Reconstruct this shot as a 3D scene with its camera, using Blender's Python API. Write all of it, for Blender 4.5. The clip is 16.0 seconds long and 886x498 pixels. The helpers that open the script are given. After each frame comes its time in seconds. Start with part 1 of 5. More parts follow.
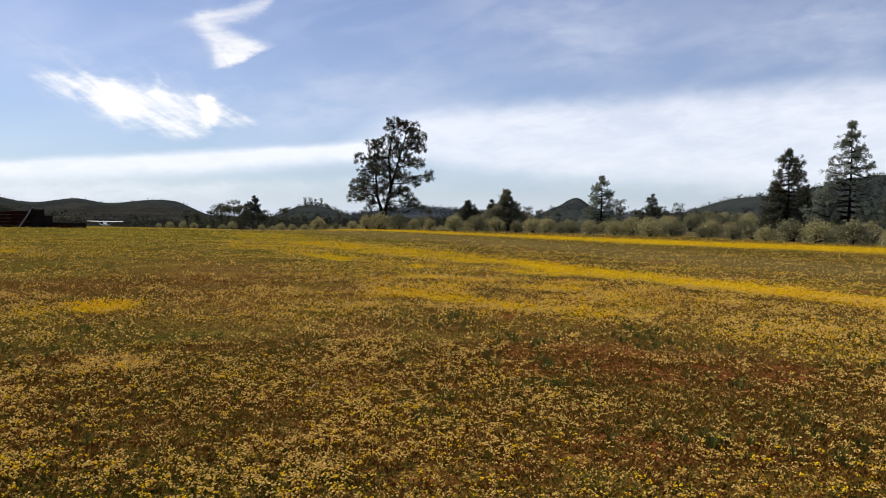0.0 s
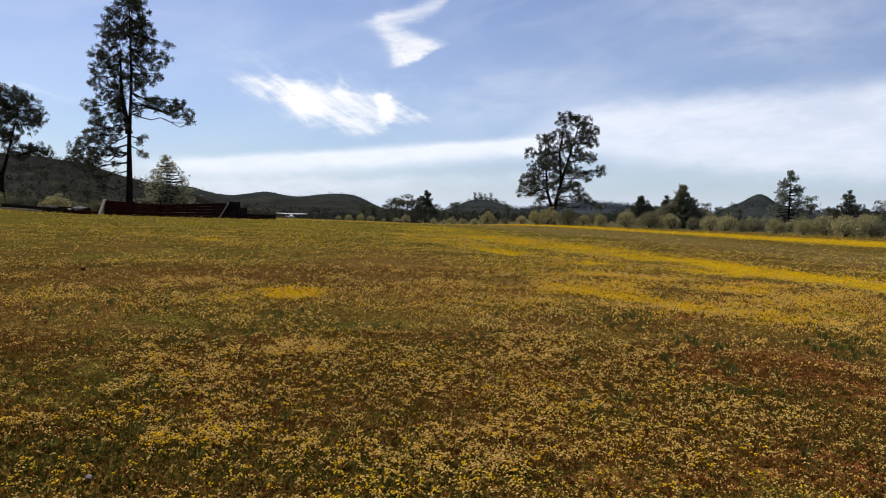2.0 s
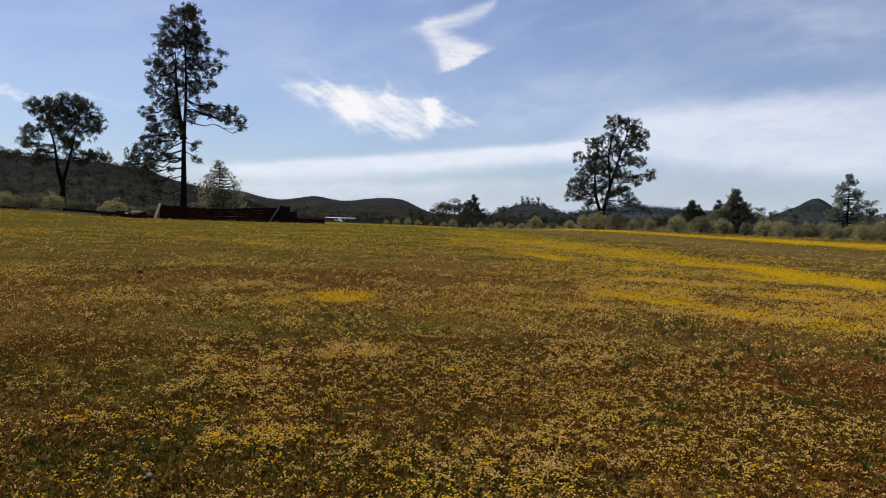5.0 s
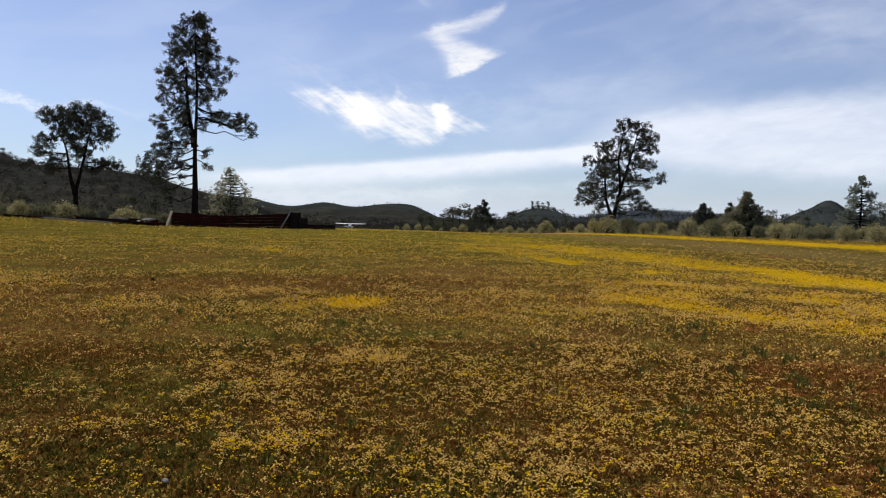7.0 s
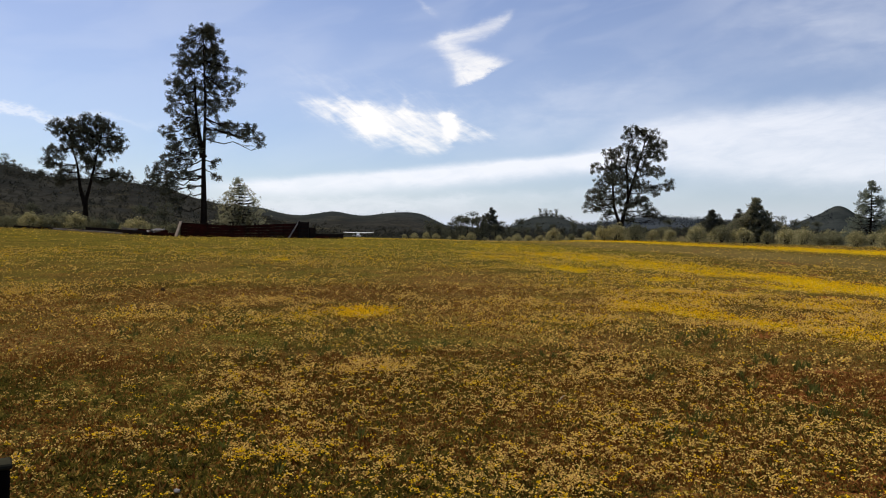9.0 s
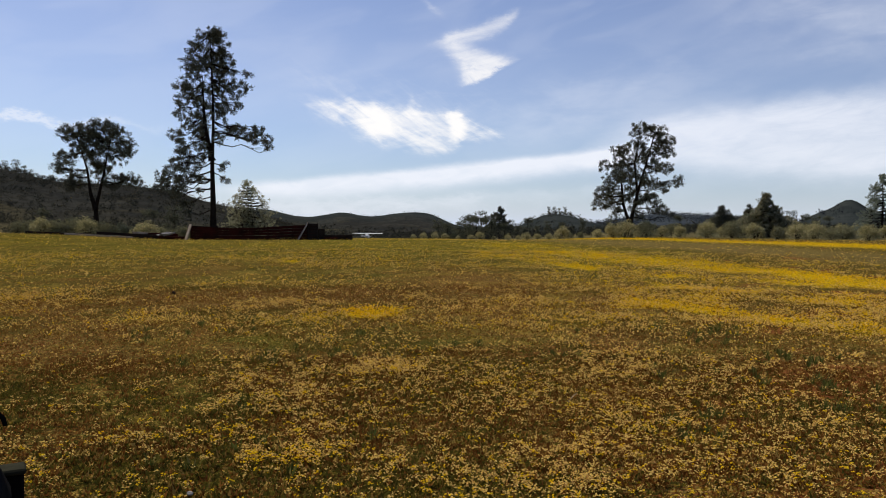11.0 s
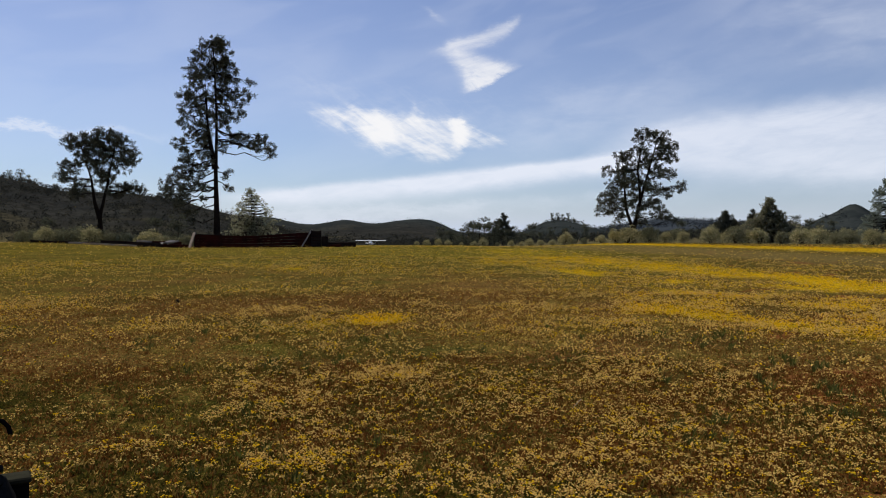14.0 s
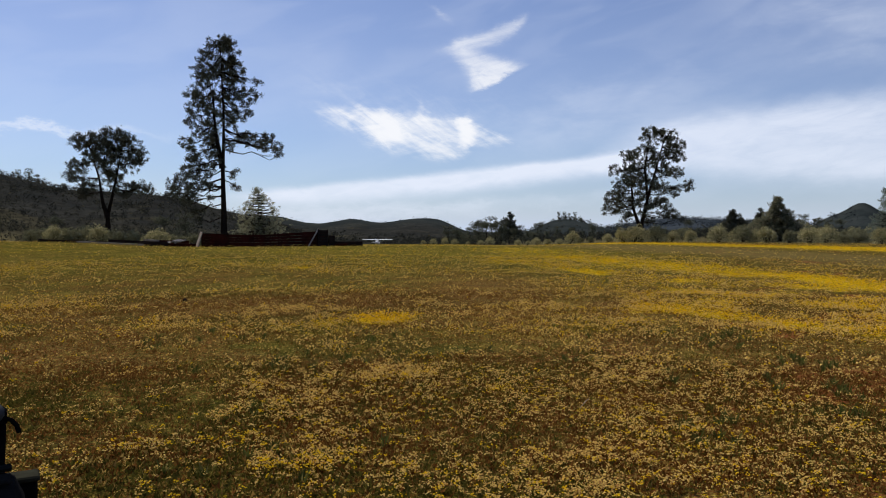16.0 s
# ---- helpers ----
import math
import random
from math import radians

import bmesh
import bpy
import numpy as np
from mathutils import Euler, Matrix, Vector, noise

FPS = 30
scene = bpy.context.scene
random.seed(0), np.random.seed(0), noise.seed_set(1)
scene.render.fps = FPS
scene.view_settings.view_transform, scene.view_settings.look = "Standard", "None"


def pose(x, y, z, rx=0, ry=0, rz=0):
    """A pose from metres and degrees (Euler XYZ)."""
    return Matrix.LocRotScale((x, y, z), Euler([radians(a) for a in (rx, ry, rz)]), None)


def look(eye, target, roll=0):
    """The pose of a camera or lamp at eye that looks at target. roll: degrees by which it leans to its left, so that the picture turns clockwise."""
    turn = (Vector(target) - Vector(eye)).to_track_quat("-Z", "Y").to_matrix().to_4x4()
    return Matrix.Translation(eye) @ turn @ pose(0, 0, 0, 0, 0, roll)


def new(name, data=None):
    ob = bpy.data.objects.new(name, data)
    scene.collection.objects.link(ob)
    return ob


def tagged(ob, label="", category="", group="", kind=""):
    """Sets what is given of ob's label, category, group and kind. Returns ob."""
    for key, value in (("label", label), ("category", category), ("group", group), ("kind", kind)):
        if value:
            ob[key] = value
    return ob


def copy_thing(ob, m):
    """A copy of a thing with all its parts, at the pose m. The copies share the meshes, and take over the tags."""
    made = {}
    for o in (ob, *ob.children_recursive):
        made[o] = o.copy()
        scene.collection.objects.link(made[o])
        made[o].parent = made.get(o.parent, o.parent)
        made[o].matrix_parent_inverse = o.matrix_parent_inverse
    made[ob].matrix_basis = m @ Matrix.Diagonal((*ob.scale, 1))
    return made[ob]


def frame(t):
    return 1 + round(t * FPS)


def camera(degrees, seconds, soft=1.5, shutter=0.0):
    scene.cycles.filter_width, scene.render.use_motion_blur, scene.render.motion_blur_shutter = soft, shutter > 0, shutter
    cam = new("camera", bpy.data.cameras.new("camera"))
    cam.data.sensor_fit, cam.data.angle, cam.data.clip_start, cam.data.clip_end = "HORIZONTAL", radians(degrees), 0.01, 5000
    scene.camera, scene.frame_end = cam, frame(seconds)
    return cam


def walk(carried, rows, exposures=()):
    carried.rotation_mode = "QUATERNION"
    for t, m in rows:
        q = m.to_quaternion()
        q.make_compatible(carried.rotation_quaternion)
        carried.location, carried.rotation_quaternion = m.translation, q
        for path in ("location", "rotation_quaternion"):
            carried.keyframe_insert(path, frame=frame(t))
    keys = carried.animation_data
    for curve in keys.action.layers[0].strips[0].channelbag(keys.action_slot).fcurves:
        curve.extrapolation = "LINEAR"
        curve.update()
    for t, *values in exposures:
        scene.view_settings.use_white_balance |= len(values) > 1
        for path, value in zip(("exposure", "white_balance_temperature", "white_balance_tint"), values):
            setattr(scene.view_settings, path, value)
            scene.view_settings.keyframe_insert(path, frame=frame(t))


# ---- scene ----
cam = camera(60.75, 16.0, soft=1.0)
# seconds, x, y, z, yaw, pitch, roll
PATH = [
    (0.0, 0.073, 0.056, 1.185, 0.898, -2.206, 1.313),
    (0.5, 0.044, 0.064, 1.187, 6.092, -2.725, 1.924),
    (1.0, 0.026, 0.048, 1.190, 9.897, -2.507, 1.832),
    (1.5, 0.016, 0.031, 1.193, 11.560, -2.628, 1.959),
    (2.0, 0.009, 0.024, 1.193, 13.580, -2.947, 1.957),
    (2.5, 0.003, 0.017, 1.196, 14.505, -2.877, 2.009),
    (3.0, 0.003, 0.009, 1.196, 15.032, -2.720, 2.073),
    (3.5, 0.001, 0.003, 1.198, 15.649, -2.604, 2.023),
    (4.0, -0.004, 0.005, 1.200, 16.246, -2.688, 2.137),
    (6.5, -0.008, -0.007, 1.201, 17.805, -2.591, 1.599),
    (7.0, -0.010, -0.012, 1.201, 17.938, -2.379, 1.552),
    (7.5, -0.006, -0.016, 1.204, 18.517, -2.064, 1.366),
    (8.0, -0.007, -0.018, 1.205, 18.521, -1.953, 1.223),
    (8.5, -0.011, -0.022, 1.205, 18.506, -1.757, 1.223),
    (11.0, -0.014, -0.017, 1.205, 19.250, -1.800, 0.343),
    (11.5, -0.015, -0.017, 1.205, 19.563, -1.694, 0.272),
    (12.0, -0.016, -0.014, 1.204, 19.603, -1.603, 0.145),
    (12.5, -0.015, -0.019, 1.207, 19.713, -1.567, 0.138),
    (13.0, -0.013, -0.019, 1.205, 19.777, -1.433, 0.012),
    (13.5, -0.015, -0.018, 1.206, 19.595, -1.454, -0.027),
    (14.0, -0.015, -0.018, 1.204, 19.505, -1.292, 0.015),
    (14.5, -0.016, -0.018, 1.204, 19.539, -1.261, -0.075),
    (15.0, -0.017, -0.015, 1.205, 19.816, -1.327, -0.134),
    (15.5, -0.015, -0.015, 1.203, 19.665, -1.258, -0.061),
    (16.0, -0.021, -0.012, 1.203, 20.004, -1.365, -0.001),
]
walk(cam, [(t, pose(x, y, z, 90 + pitch, 0, yaw) @ pose(0, 0, 0, 0, 0, roll)) for t, x, y, z, yaw, pitch, roll in PATH],
     exposures=[(0.0, 0.06, 6950, 10), (0.5, 0.05, 6950, 10), (1.5, 0.02, 6880, 10), (3.0, -0.06, 6650, 10), (4.0, -0.22, 6700, 10), (6.5, -0.04, 6750, 10),
                (8.5, 0.0, 7050, 10), (11.0, -0.08, 6900, 10), (12.0, -0.18, 6900, 10), (14.0, -0.2, 6700, 10), (16.0, -0.18, 6500, 10)])

# ---------------------------------------------------------------- small tools
TAU = 2 * math.pi


def polar(az, r, z=0.0):
    """A place from its bearing in degrees (left of ahead is positive) and its distance from the path's start."""
    return Vector((-math.sin(radians(az)) * r, math.cos(radians(az)) * r, z))


def smooth(a, b, x):
    q = np.clip((np.asarray(x, float) - a) / (b - a), 0, 1)
    return q * q * (3 - 2 * q)


def lattice(x, y, seed):
    h = (x.astype(np.int64) * 374761393 + y.astype(np.int64) * 668265263 + seed * 974634777) & 0x7FFFFFFF
    h = ((h ^ (h >> 13)) * 1274126177) & 0x7FFFFFFF
    return ((h ^ (h >> 16)) & 0xFFFF) / 65535.0


def vnoise(x, y, seed=0, octaves=3):
    """Value noise about 0 to 1 for arrays."""
    x, y = np.asarray(x, float), np.asarray(y, float)
    total, amp, norm = 0.0, 1.0, 0.0
    for o in range(octaves):
        xi, yi = np.floor(x), np.floor(y)
        fx, fy = x - xi, y - yi
        fx, fy = fx * fx * (3 - 2 * fx), fy * fy * (3 - 2 * fy)
        a, b = lattice(xi, yi, seed + o), lattice(xi + 1, yi, seed + o)
        c, d = lattice(xi, yi + 1, seed + o), lattice(xi + 1, yi + 1, seed + o)
        total = total + amp * ((a * (1 - fx) + b * fx) * (1 - fy) + (c * (1 - fx) + d * fx) * fy)
        norm, amp, x, y = norm + amp, amp * 0.5, x * 2.03 + 17.3, y * 2.03 + 5.1
    return total / norm


# ---------------------------------------------------------------- sky, sun
SUN_AZ, SUN_EL = 66.0, 53.0


class Nodes:
    """Short hand for node trees."""

    def __init__(self, tree):
        self.tree = tree
        tree.nodes.clear()

    def add(self, kind, **values):
        n = self.tree.nodes.new(kind)
        for key, value in values.items():
            if key == "operation":
                n.operation = value
        return n

    def put(self, socket, value):
        if isinstance(value, (int, float, tuple, list)):
            socket.default_value = value
        else:
            self.tree.links.new(value, socket)

    def math(self, op, a, b=0.0, c=0.0):
        n = self.add("ShaderNodeMath", operation=op)
        for s, v in zip(n.inputs, (a, b, c)):
            self.put(s, v)
        return n.outputs[0]

    def ramp(self, value, lo, hi, to_lo=0.0, to_hi=1.0):
        n = self.tree.nodes.new("ShaderNodeMapRange")
        n.interpolation_type = "SMOOTHSTEP"
        for s, v in zip(n.inputs, (value, lo, hi, to_lo, to_hi)):
            self.put(s, v)
        return n.outputs[0]

    def mix(self, fac, a, b, blend="MIX"):
        n = self.tree.nodes.new("ShaderNodeMix")
        n.data_type, n.blend_type = "RGBA", blend
        self.put(n.inputs[0], fac)
        for s, v in ((n.inputs[6], a), (n.inputs[7], b)):
            self.put(s, (*v, 1.0) if isinstance(v, tuple) and len(v) == 3 else v)
        return n.outputs[2]

    def noise(self, vector, scale, detail=3.0, rough=0.5, distortion=0.0):
        n = self.tree.nodes.new("ShaderNodeTexNoise")
        if vector is not None:
            self.put(n.inputs["Vector"], vector)
        for key, v in (("Scale", scale), ("Detail", detail), ("Roughness", rough), ("Distortion", distortion)):
            n.inputs[key].default_value = v
        return n.outputs["Fac"]

    def voronoi(self, vector, scale):
        n = self.tree.nodes.new("ShaderNodeTexVoronoi")
        if vector is not None:
            self.put(n.inputs["Vector"], vector)
        n.inputs["Scale"].default_value = scale
        return n

    def vec(self, x, y, z=0.0):
        n = self.tree.nodes.new("ShaderNodeCombineXYZ")
        for s, v in zip(n.inputs, (x, y, z)):
            self.put(s, v)
        return n.outputs[0]


world = bpy.data.worlds.new("sky")
world.use_nodes = True
scene.world = world
w = Nodes(world.node_tree)
sky = w.tree.nodes.new("ShaderNodeTexSky")
sky.sky_type, sky.sun_disc = "NISHITA", False
sky.sun_elevation, sky.sun_rotation = radians(SUN_EL), radians(-SUN_AZ)
sky.air_density, sky.dust_density, sky.ozone_density = 1.0, 0.25, 2.5
axis = w.tree.nodes.new("ShaderNodeSeparateXYZ")
w.put(axis.inputs[0], w.tree.nodes.new("ShaderNodeTexCoord").outputs["Generated"])
DEG = 180 / math.pi
az_n = w.math("MULTIPLY", w.math("ARCTAN2", w.math("MULTIPLY", axis.outputs[0], -1.0), axis.outputs[1]), DEG)
el_n = w.math("MULTIPLY", w.math("ARCSINE", axis.outputs[2]), DEG)
# ragged cirrus: the bearing and height are warped by noise before the banks are drawn
flat = w.vec(az_n, w.math("MULTIPLY", el_n, 2.0))
warp_a = w.math("SUBTRACT", w.noise(flat, 0.30, 8.0, 0.62), 0.5)
warp_b = w.math("SUBTRACT", w.noise(w.vec(w.math("ADD", az_n, 40.0), w.math("MULTIPLY", el_n, 2.0), 7.0), 0.34, 8.0, 0.64), 0.5)


def bank(az, el, wide, tall, slope=0.0, strength=1.0, ragged=1.0):
    """A soft bank of cloud about a bearing and height; slope: its rise, degrees per degree to the left."""
    cu = w.math("ADD", az_n, w.math("MULTIPLY", warp_a, 5.0 * ragged))
    cv = w.math("ADD", el_n, w.math("MULTIPLY", warp_b, 3.4 * ragged))
    du = w.math("SUBTRACT", cu, az)
    dv = w.math("SUBTRACT", w.math("SUBTRACT", cv, el), w.math("MULTIPLY", du, slope))
    q = w.math("ADD", w.math("POWER", w.math("ABSOLUTE", w.math("DIVIDE", du, wide)), 2.0),
               w.math("POWER", w.math("ABSOLUTE", w.math("DIVIDE", dv, tall)), 2.0))
    return w.math("MULTIPLY", w.math("EXPONENT", w.math("MULTIPLY", q, -1.0)), strength)


def poly(corners, soft, strength=1.0, ragged=0.42):
    """A convex sheet of cloud between corners (bearing, height), each edge with its own softness in degrees."""
    cu = w.math("ADD", az_n, w.math("MULTIPLY", warp_a, 5.0 * ragged))
    cv = w.math("ADD", el_n, w.math("MULTIPLY", warp_b, 3.4 * ragged))
    mid = np.mean(corners, axis=0)
    softs = soft if isinstance(soft, list) else [soft] * len(corners)
    mask = None
    for (a, b), (c, d), q in zip(corners, corners[1:] + corners[:1], softs):
        n = np.array((d - b, a - c)) / math.hypot(d - b, a - c)
        n = n if np.dot(n, mid - (a, b)) > 0 else -n
        off = -float(n[0] * a + n[1] * b)
        dist = w.math("ADD", w.math("MULTIPLY_ADD", cu, float(n[0]), w.math("MULTIPLY", cv, float(n[1]))), off)
        side = w.ramp(dist, -0.35 * q, q)
        mask = side if mask is None else w.math("MULTIPLY", mask, side)
    return w.math("MULTIPLY", mask, strength)


def total(parts):
    s = parts[0]
    for q in parts[1:]:
        s = w.math("ADD", s, q)
    return s


wisps = w.noise(w.vec(w.math("ADD", az_n, w.math("MULTIPLY", el_n, 1.2)), w.math("MULTIPLY", el_n, 3.2), 3.0), 0.30, 9.0, 0.66, 0.9)
# combed cirrus: streaks that rise to the left
along = w.math("ADD", w.math("MULTIPLY", az_n, 0.86), w.math("MULTIPLY", el_n, 0.5))
across = w.math("SUBTRACT", w.math("MULTIPLY", el_n, 0.86), w.math("MULTIPLY", az_n, 0.5))
comb = w.noise(w.vec(w.math("MULTIPLY", along, 0.32), w.math("MULTIPLY", across, 1.5), 5.0), 1.0, 6.0, 0.62, 0.5)
bright = total([poly([(25.6, 9.3), (21.0, 9.0), (17.4, 8.5), (17.4, 5.6), (20.0, 4.9), (26.2, 6.3)], [0.9, 0.8, 0.8, 0.8, 1.2, 1.6], 1.2),
                poly([(31.4, 9.5), (23.4, 9.3), (22.0, 6.2), (28.4, 7.4)], [0.8, 1.0, 0.8, 1.4], 0.95), poly([(19.6, 9.0), (13.8, 6.4), (18.6, 6.2)], 0.5, 1.05),
                poly([(27.0, 8.4), (24.6, 8.2), (26.4, 10.6)], 0.6, 0.4), poly([(22.6, 8.2), (20.6, 8.2), (21.5, 9.9)], 0.45, 0.5), poly([(19.6, 8.0), (17.7, 7.8), (18.3, 9.4)], 0.4, 0.5),
                bank(21.5, 9.4, 5.5, 1.3, 0.05, 0.2), bank(28.0, 10.4, 3.0, 1.2, 0.4, 0.15)])
strokes = total([poly([(13.3, 16.3), (15.6, 15.5), (21.0, 13.6), (18.4, 12.6), (14.2, 14.4)], [0.5, 0.7, 1.0, 0.8, 0.6], 0.95),
                 poly([(13.4, 12.3), (18.1, 9.9), (18.9, 11.3), (19.6, 13.2), (16.2, 13.3)], [0.3, 1.3, 1.4, 1.4, 0.9], 1.4),
                 poly([(22.0, 13.6), (17.6, 14.0), (16.4, 12.4), (19.0, 11.8)], 1.4, 0.4), bank(20.2, 16.0, 0.8, 0.24, 0.55, 0.5, 0.4), bank(19.0, 11.0, 2.2, 0.8, 0.3, 0.15)])
veil = total([bank(24.0, 1.6, 16.0, 0.6, -0.05, 0.4), bank(-8.0, 14.0, 6.0, 2.5, 0.2, 0.30), bank(-26.0, 13.0, 8.0, 2.0, 0.0, 0.3),
              bank(48.0, 6.8, 7.0, 0.25, 0.0, 0.5), bank(32.0, 12.0, 14.0, 4.0, 0.2, 0.06), bank(8.0, 9.0, 9.0, 2.0, -0.2, 0.25)])
# broad even sheets of high cloud low over the hills
sheets = total([poly([(37.0, 2.9), (27.0, 4.1), (13.0, 5.4), (5.0, 6.2), (5.0, 4.3), (14.0, 3.0), (34.0, 1.5)], [0.7, 0.7, 0.7, 2.0, 1.2, 1.0, 2.5], 1.0, 0.2),
                poly([(6.0, 8.4), (-3.0, 9.3), (-36.0, 10.6), (-36.0, 1.5), (-3.0, 2.6), (10.0, 4.0)], [1.8, 1.8, 2.0, 2.0, 2.5, 3.5], 0.76, 0.35)])
torn = w.math("ADD", bright, w.math("MULTIPLY", w.math("ADD", w.math("MULTIPLY", w.math("SUBTRACT", comb, 0.5), 2.8), w.math("MULTIPLY", w.math("SUBTRACT", wisps, 0.5), 2.0)), w.math("SQRT", w.math("MINIMUM", bright, 1.0))))
stroked = w.math("MULTIPLY", strokes, w.ramp(w.math("ADD", w.math("MULTIPLY", comb, 0.2), w.math("MULTIPLY", wisps, 0.8)), 0.25, 0.7, 0.5, 1.15))
mask_b = w.math("MULTIPLY", w.math("MAXIMUM", w.ramp(torn, -0.1, 2.3), w.math("MULTIPLY", w.ramp(stroked, -0.1, 1.9), 0.95)), 0.92)
broad = w.noise(w.vec(az_n, w.math("MULTIPLY", el_n, 3.0), 11.0), 0.16, 4.0, 0.55, 0.4)
mask_v = w.math("MULTIPLY", veil, w.ramp(w.math("ADD", w.math("MULTIPLY", broad, 0.8), w.math("MULTIPLY", wisps, 0.2)), 0.36, 0.62, 0.42, 1.04))
smear = w.noise(w.vec(w.math("ADD", az_n, w.math("MULTIPLY", el_n, 1.4)), w.math("MULTIPLY", el_n, 2.0), 21.0), 0.16, 3.0, 0.45, 0.6)
high = w.math("MULTIPLY", w.ramp(smear, 0.36, 0.66), w.ramp(el_n, 0.0, 20.0, 0.05, 0.10))
haze = w.math("MULTIPLY", w.math("EXPONENT", w.math("MULTIPLY", w.math("MAXIMUM", el_n, 0.0), -0.55)), 0.75)
even = w.math("MULTIPLY", sheets, w.ramp(w.math("ADD", w.math("MULTIPLY", broad, 0.5), w.math("MULTIPLY", wisps, 0.5)), 0.32, 0.66, 0.7, 1.0))
thin = w.math("MINIMUM", w.math("ADD", w.math("ADD", mask_v, even), high), 0.9)
SKY_LIFT = 0.109
air = w.mix(w.ramp(el_n, 0.0, 13.0), (0.66, 0.75, 1.00), (0.985, 0.91, 1.04))
hue = w.mix(1.0, sky.outputs[0], air, "MULTIPLY")
c1 = w.mix(thin, w.mix(haze, hue, (6.3, 7.55, 10.1)), (8.35, 8.95, 10.3))
c2 = w.mix(mask_b, c1, (10.0, 10.1, 10.4))
back = w.tree.nodes.new("ShaderNodeBackground")
w.put(back.inputs[0], c2)
back.inputs[1].default_value = SKY_LIFT
w.put(w.tree.nodes.new("ShaderNodeOutputWorld").inputs[0], back.outputs[0])

sun = new("sun", bpy.data.lights.new("sun", "SUN"))
sun.data.energy, sun.data.angle, sun.data.color = 4.7, radians(0.5), (1.0, 0.92, 0.79)
sun.matrix_world = look(polar(SUN_AZ, 100 * math.cos(radians(SUN_EL)), 100 * math.sin(radians(SUN_EL))), (0, 0, 0))


# ---------------------------------------------------------------- materials
def principled(name):
    m = bpy.data.materials.new(name)
    m.use_nodes = True
    n = Nodes(m.node_tree)
    b = n.tree.nodes.new("ShaderNodeBsdfPrincipled")
    out = n.tree.nodes.new("ShaderNodeOutputMaterial")
    n.put(out.inputs[0], b.outputs[0])
    return m, n, b, out


def bump(n, b, height, strength, distance):
    k = n.tree.nodes.new("ShaderNodeBump")
    k.inputs["Strength"].default_value, k.inputs["Distance"].default_value = strength, distance
    n.put(k.inputs["Height"], height)
    n.put(b.inputs["Normal"], k.outputs[0])


def place_of(n):
    return n.tree.nodes.new("ShaderNodeTexCoord").outputs["Object"]


def plain(name, colour, other=None, scale=4.0, rough=0.6, metal=0.0, relief=0.3, depth=0.01, coat=0.0):
    """A painted, wooden or metal surface with stains at two scales."""
    m, n, b, _ = principled(name)
    other = other or tuple(c * 0.7 for c in colour)
    co = place_of(n)
    big, fine = n.noise(co, scale, 4.0, 0.6), n.noise(co, scale * 11, 3.0, 0.6)
    f = n.ramp(n.math("ADD", n.math("MULTIPLY", big, 0.7), n.math("MULTIPLY", fine, 0.3)), 0.35, 0.65)
    n.put(b.inputs["Base Color"], n.mix(f, colour, other))
    n.put(b.inputs["Roughness"], n.ramp(fine, 0.2, 0.8, max(rough - 0.12, 0.05), min(rough + 0.12, 1.0)))
    b.inputs["Metallic"].default_value = metal
    b.inputs["Coat Weight"].default_value = coat
    b.inputs["Specular IOR Level"].default_value = 0.5 if rough < 0.7 else 0.0
    bump(n, b, fine, relief, depth)
    return m


def leafy(name, low, top, dry=None, dry_share=0.12, glow=0.35):
    """Foliage: every leaf its own tone, and some light through it."""
    m, n, b, out = principled(name)
    g = n.tree.nodes.new("ShaderNodeNewGeometry").outputs["Random Per Island"]
    own = n.tree.nodes.new("ShaderNodeObjectInfo").outputs["Random"]
    col = n.mix(g, low, top)
    if dry:
        col = n.mix(n.ramp(g, 1.0 - dry_share, 1.0 - dry_share + 0.03), col, dry)
    col = n.mix(n.ramp(own, 0.0, 1.0, 0.0, 0.35), col, tuple(0.6 * a + 0.4 * c for a, c in zip(low, top)))
    n.put(b.inputs["Base Color"], col)
    b.inputs["Roughness"].default_value = 0.8
    b.inputs["Specular IOR Level"].default_value = 0.0
    t = n.tree.nodes.new("ShaderNodeBsdfTranslucent")
    n.put(t.inputs[0], col)
    s = n.tree.nodes.new("ShaderNodeMixShader")
    s.inputs[0].default_value = glow
    n.put(s.inputs[1], b.outputs[0])
    n.put(s.inputs[2], t.outputs[0])
    n.put(out.inputs[0], s.outputs[0])
    return m


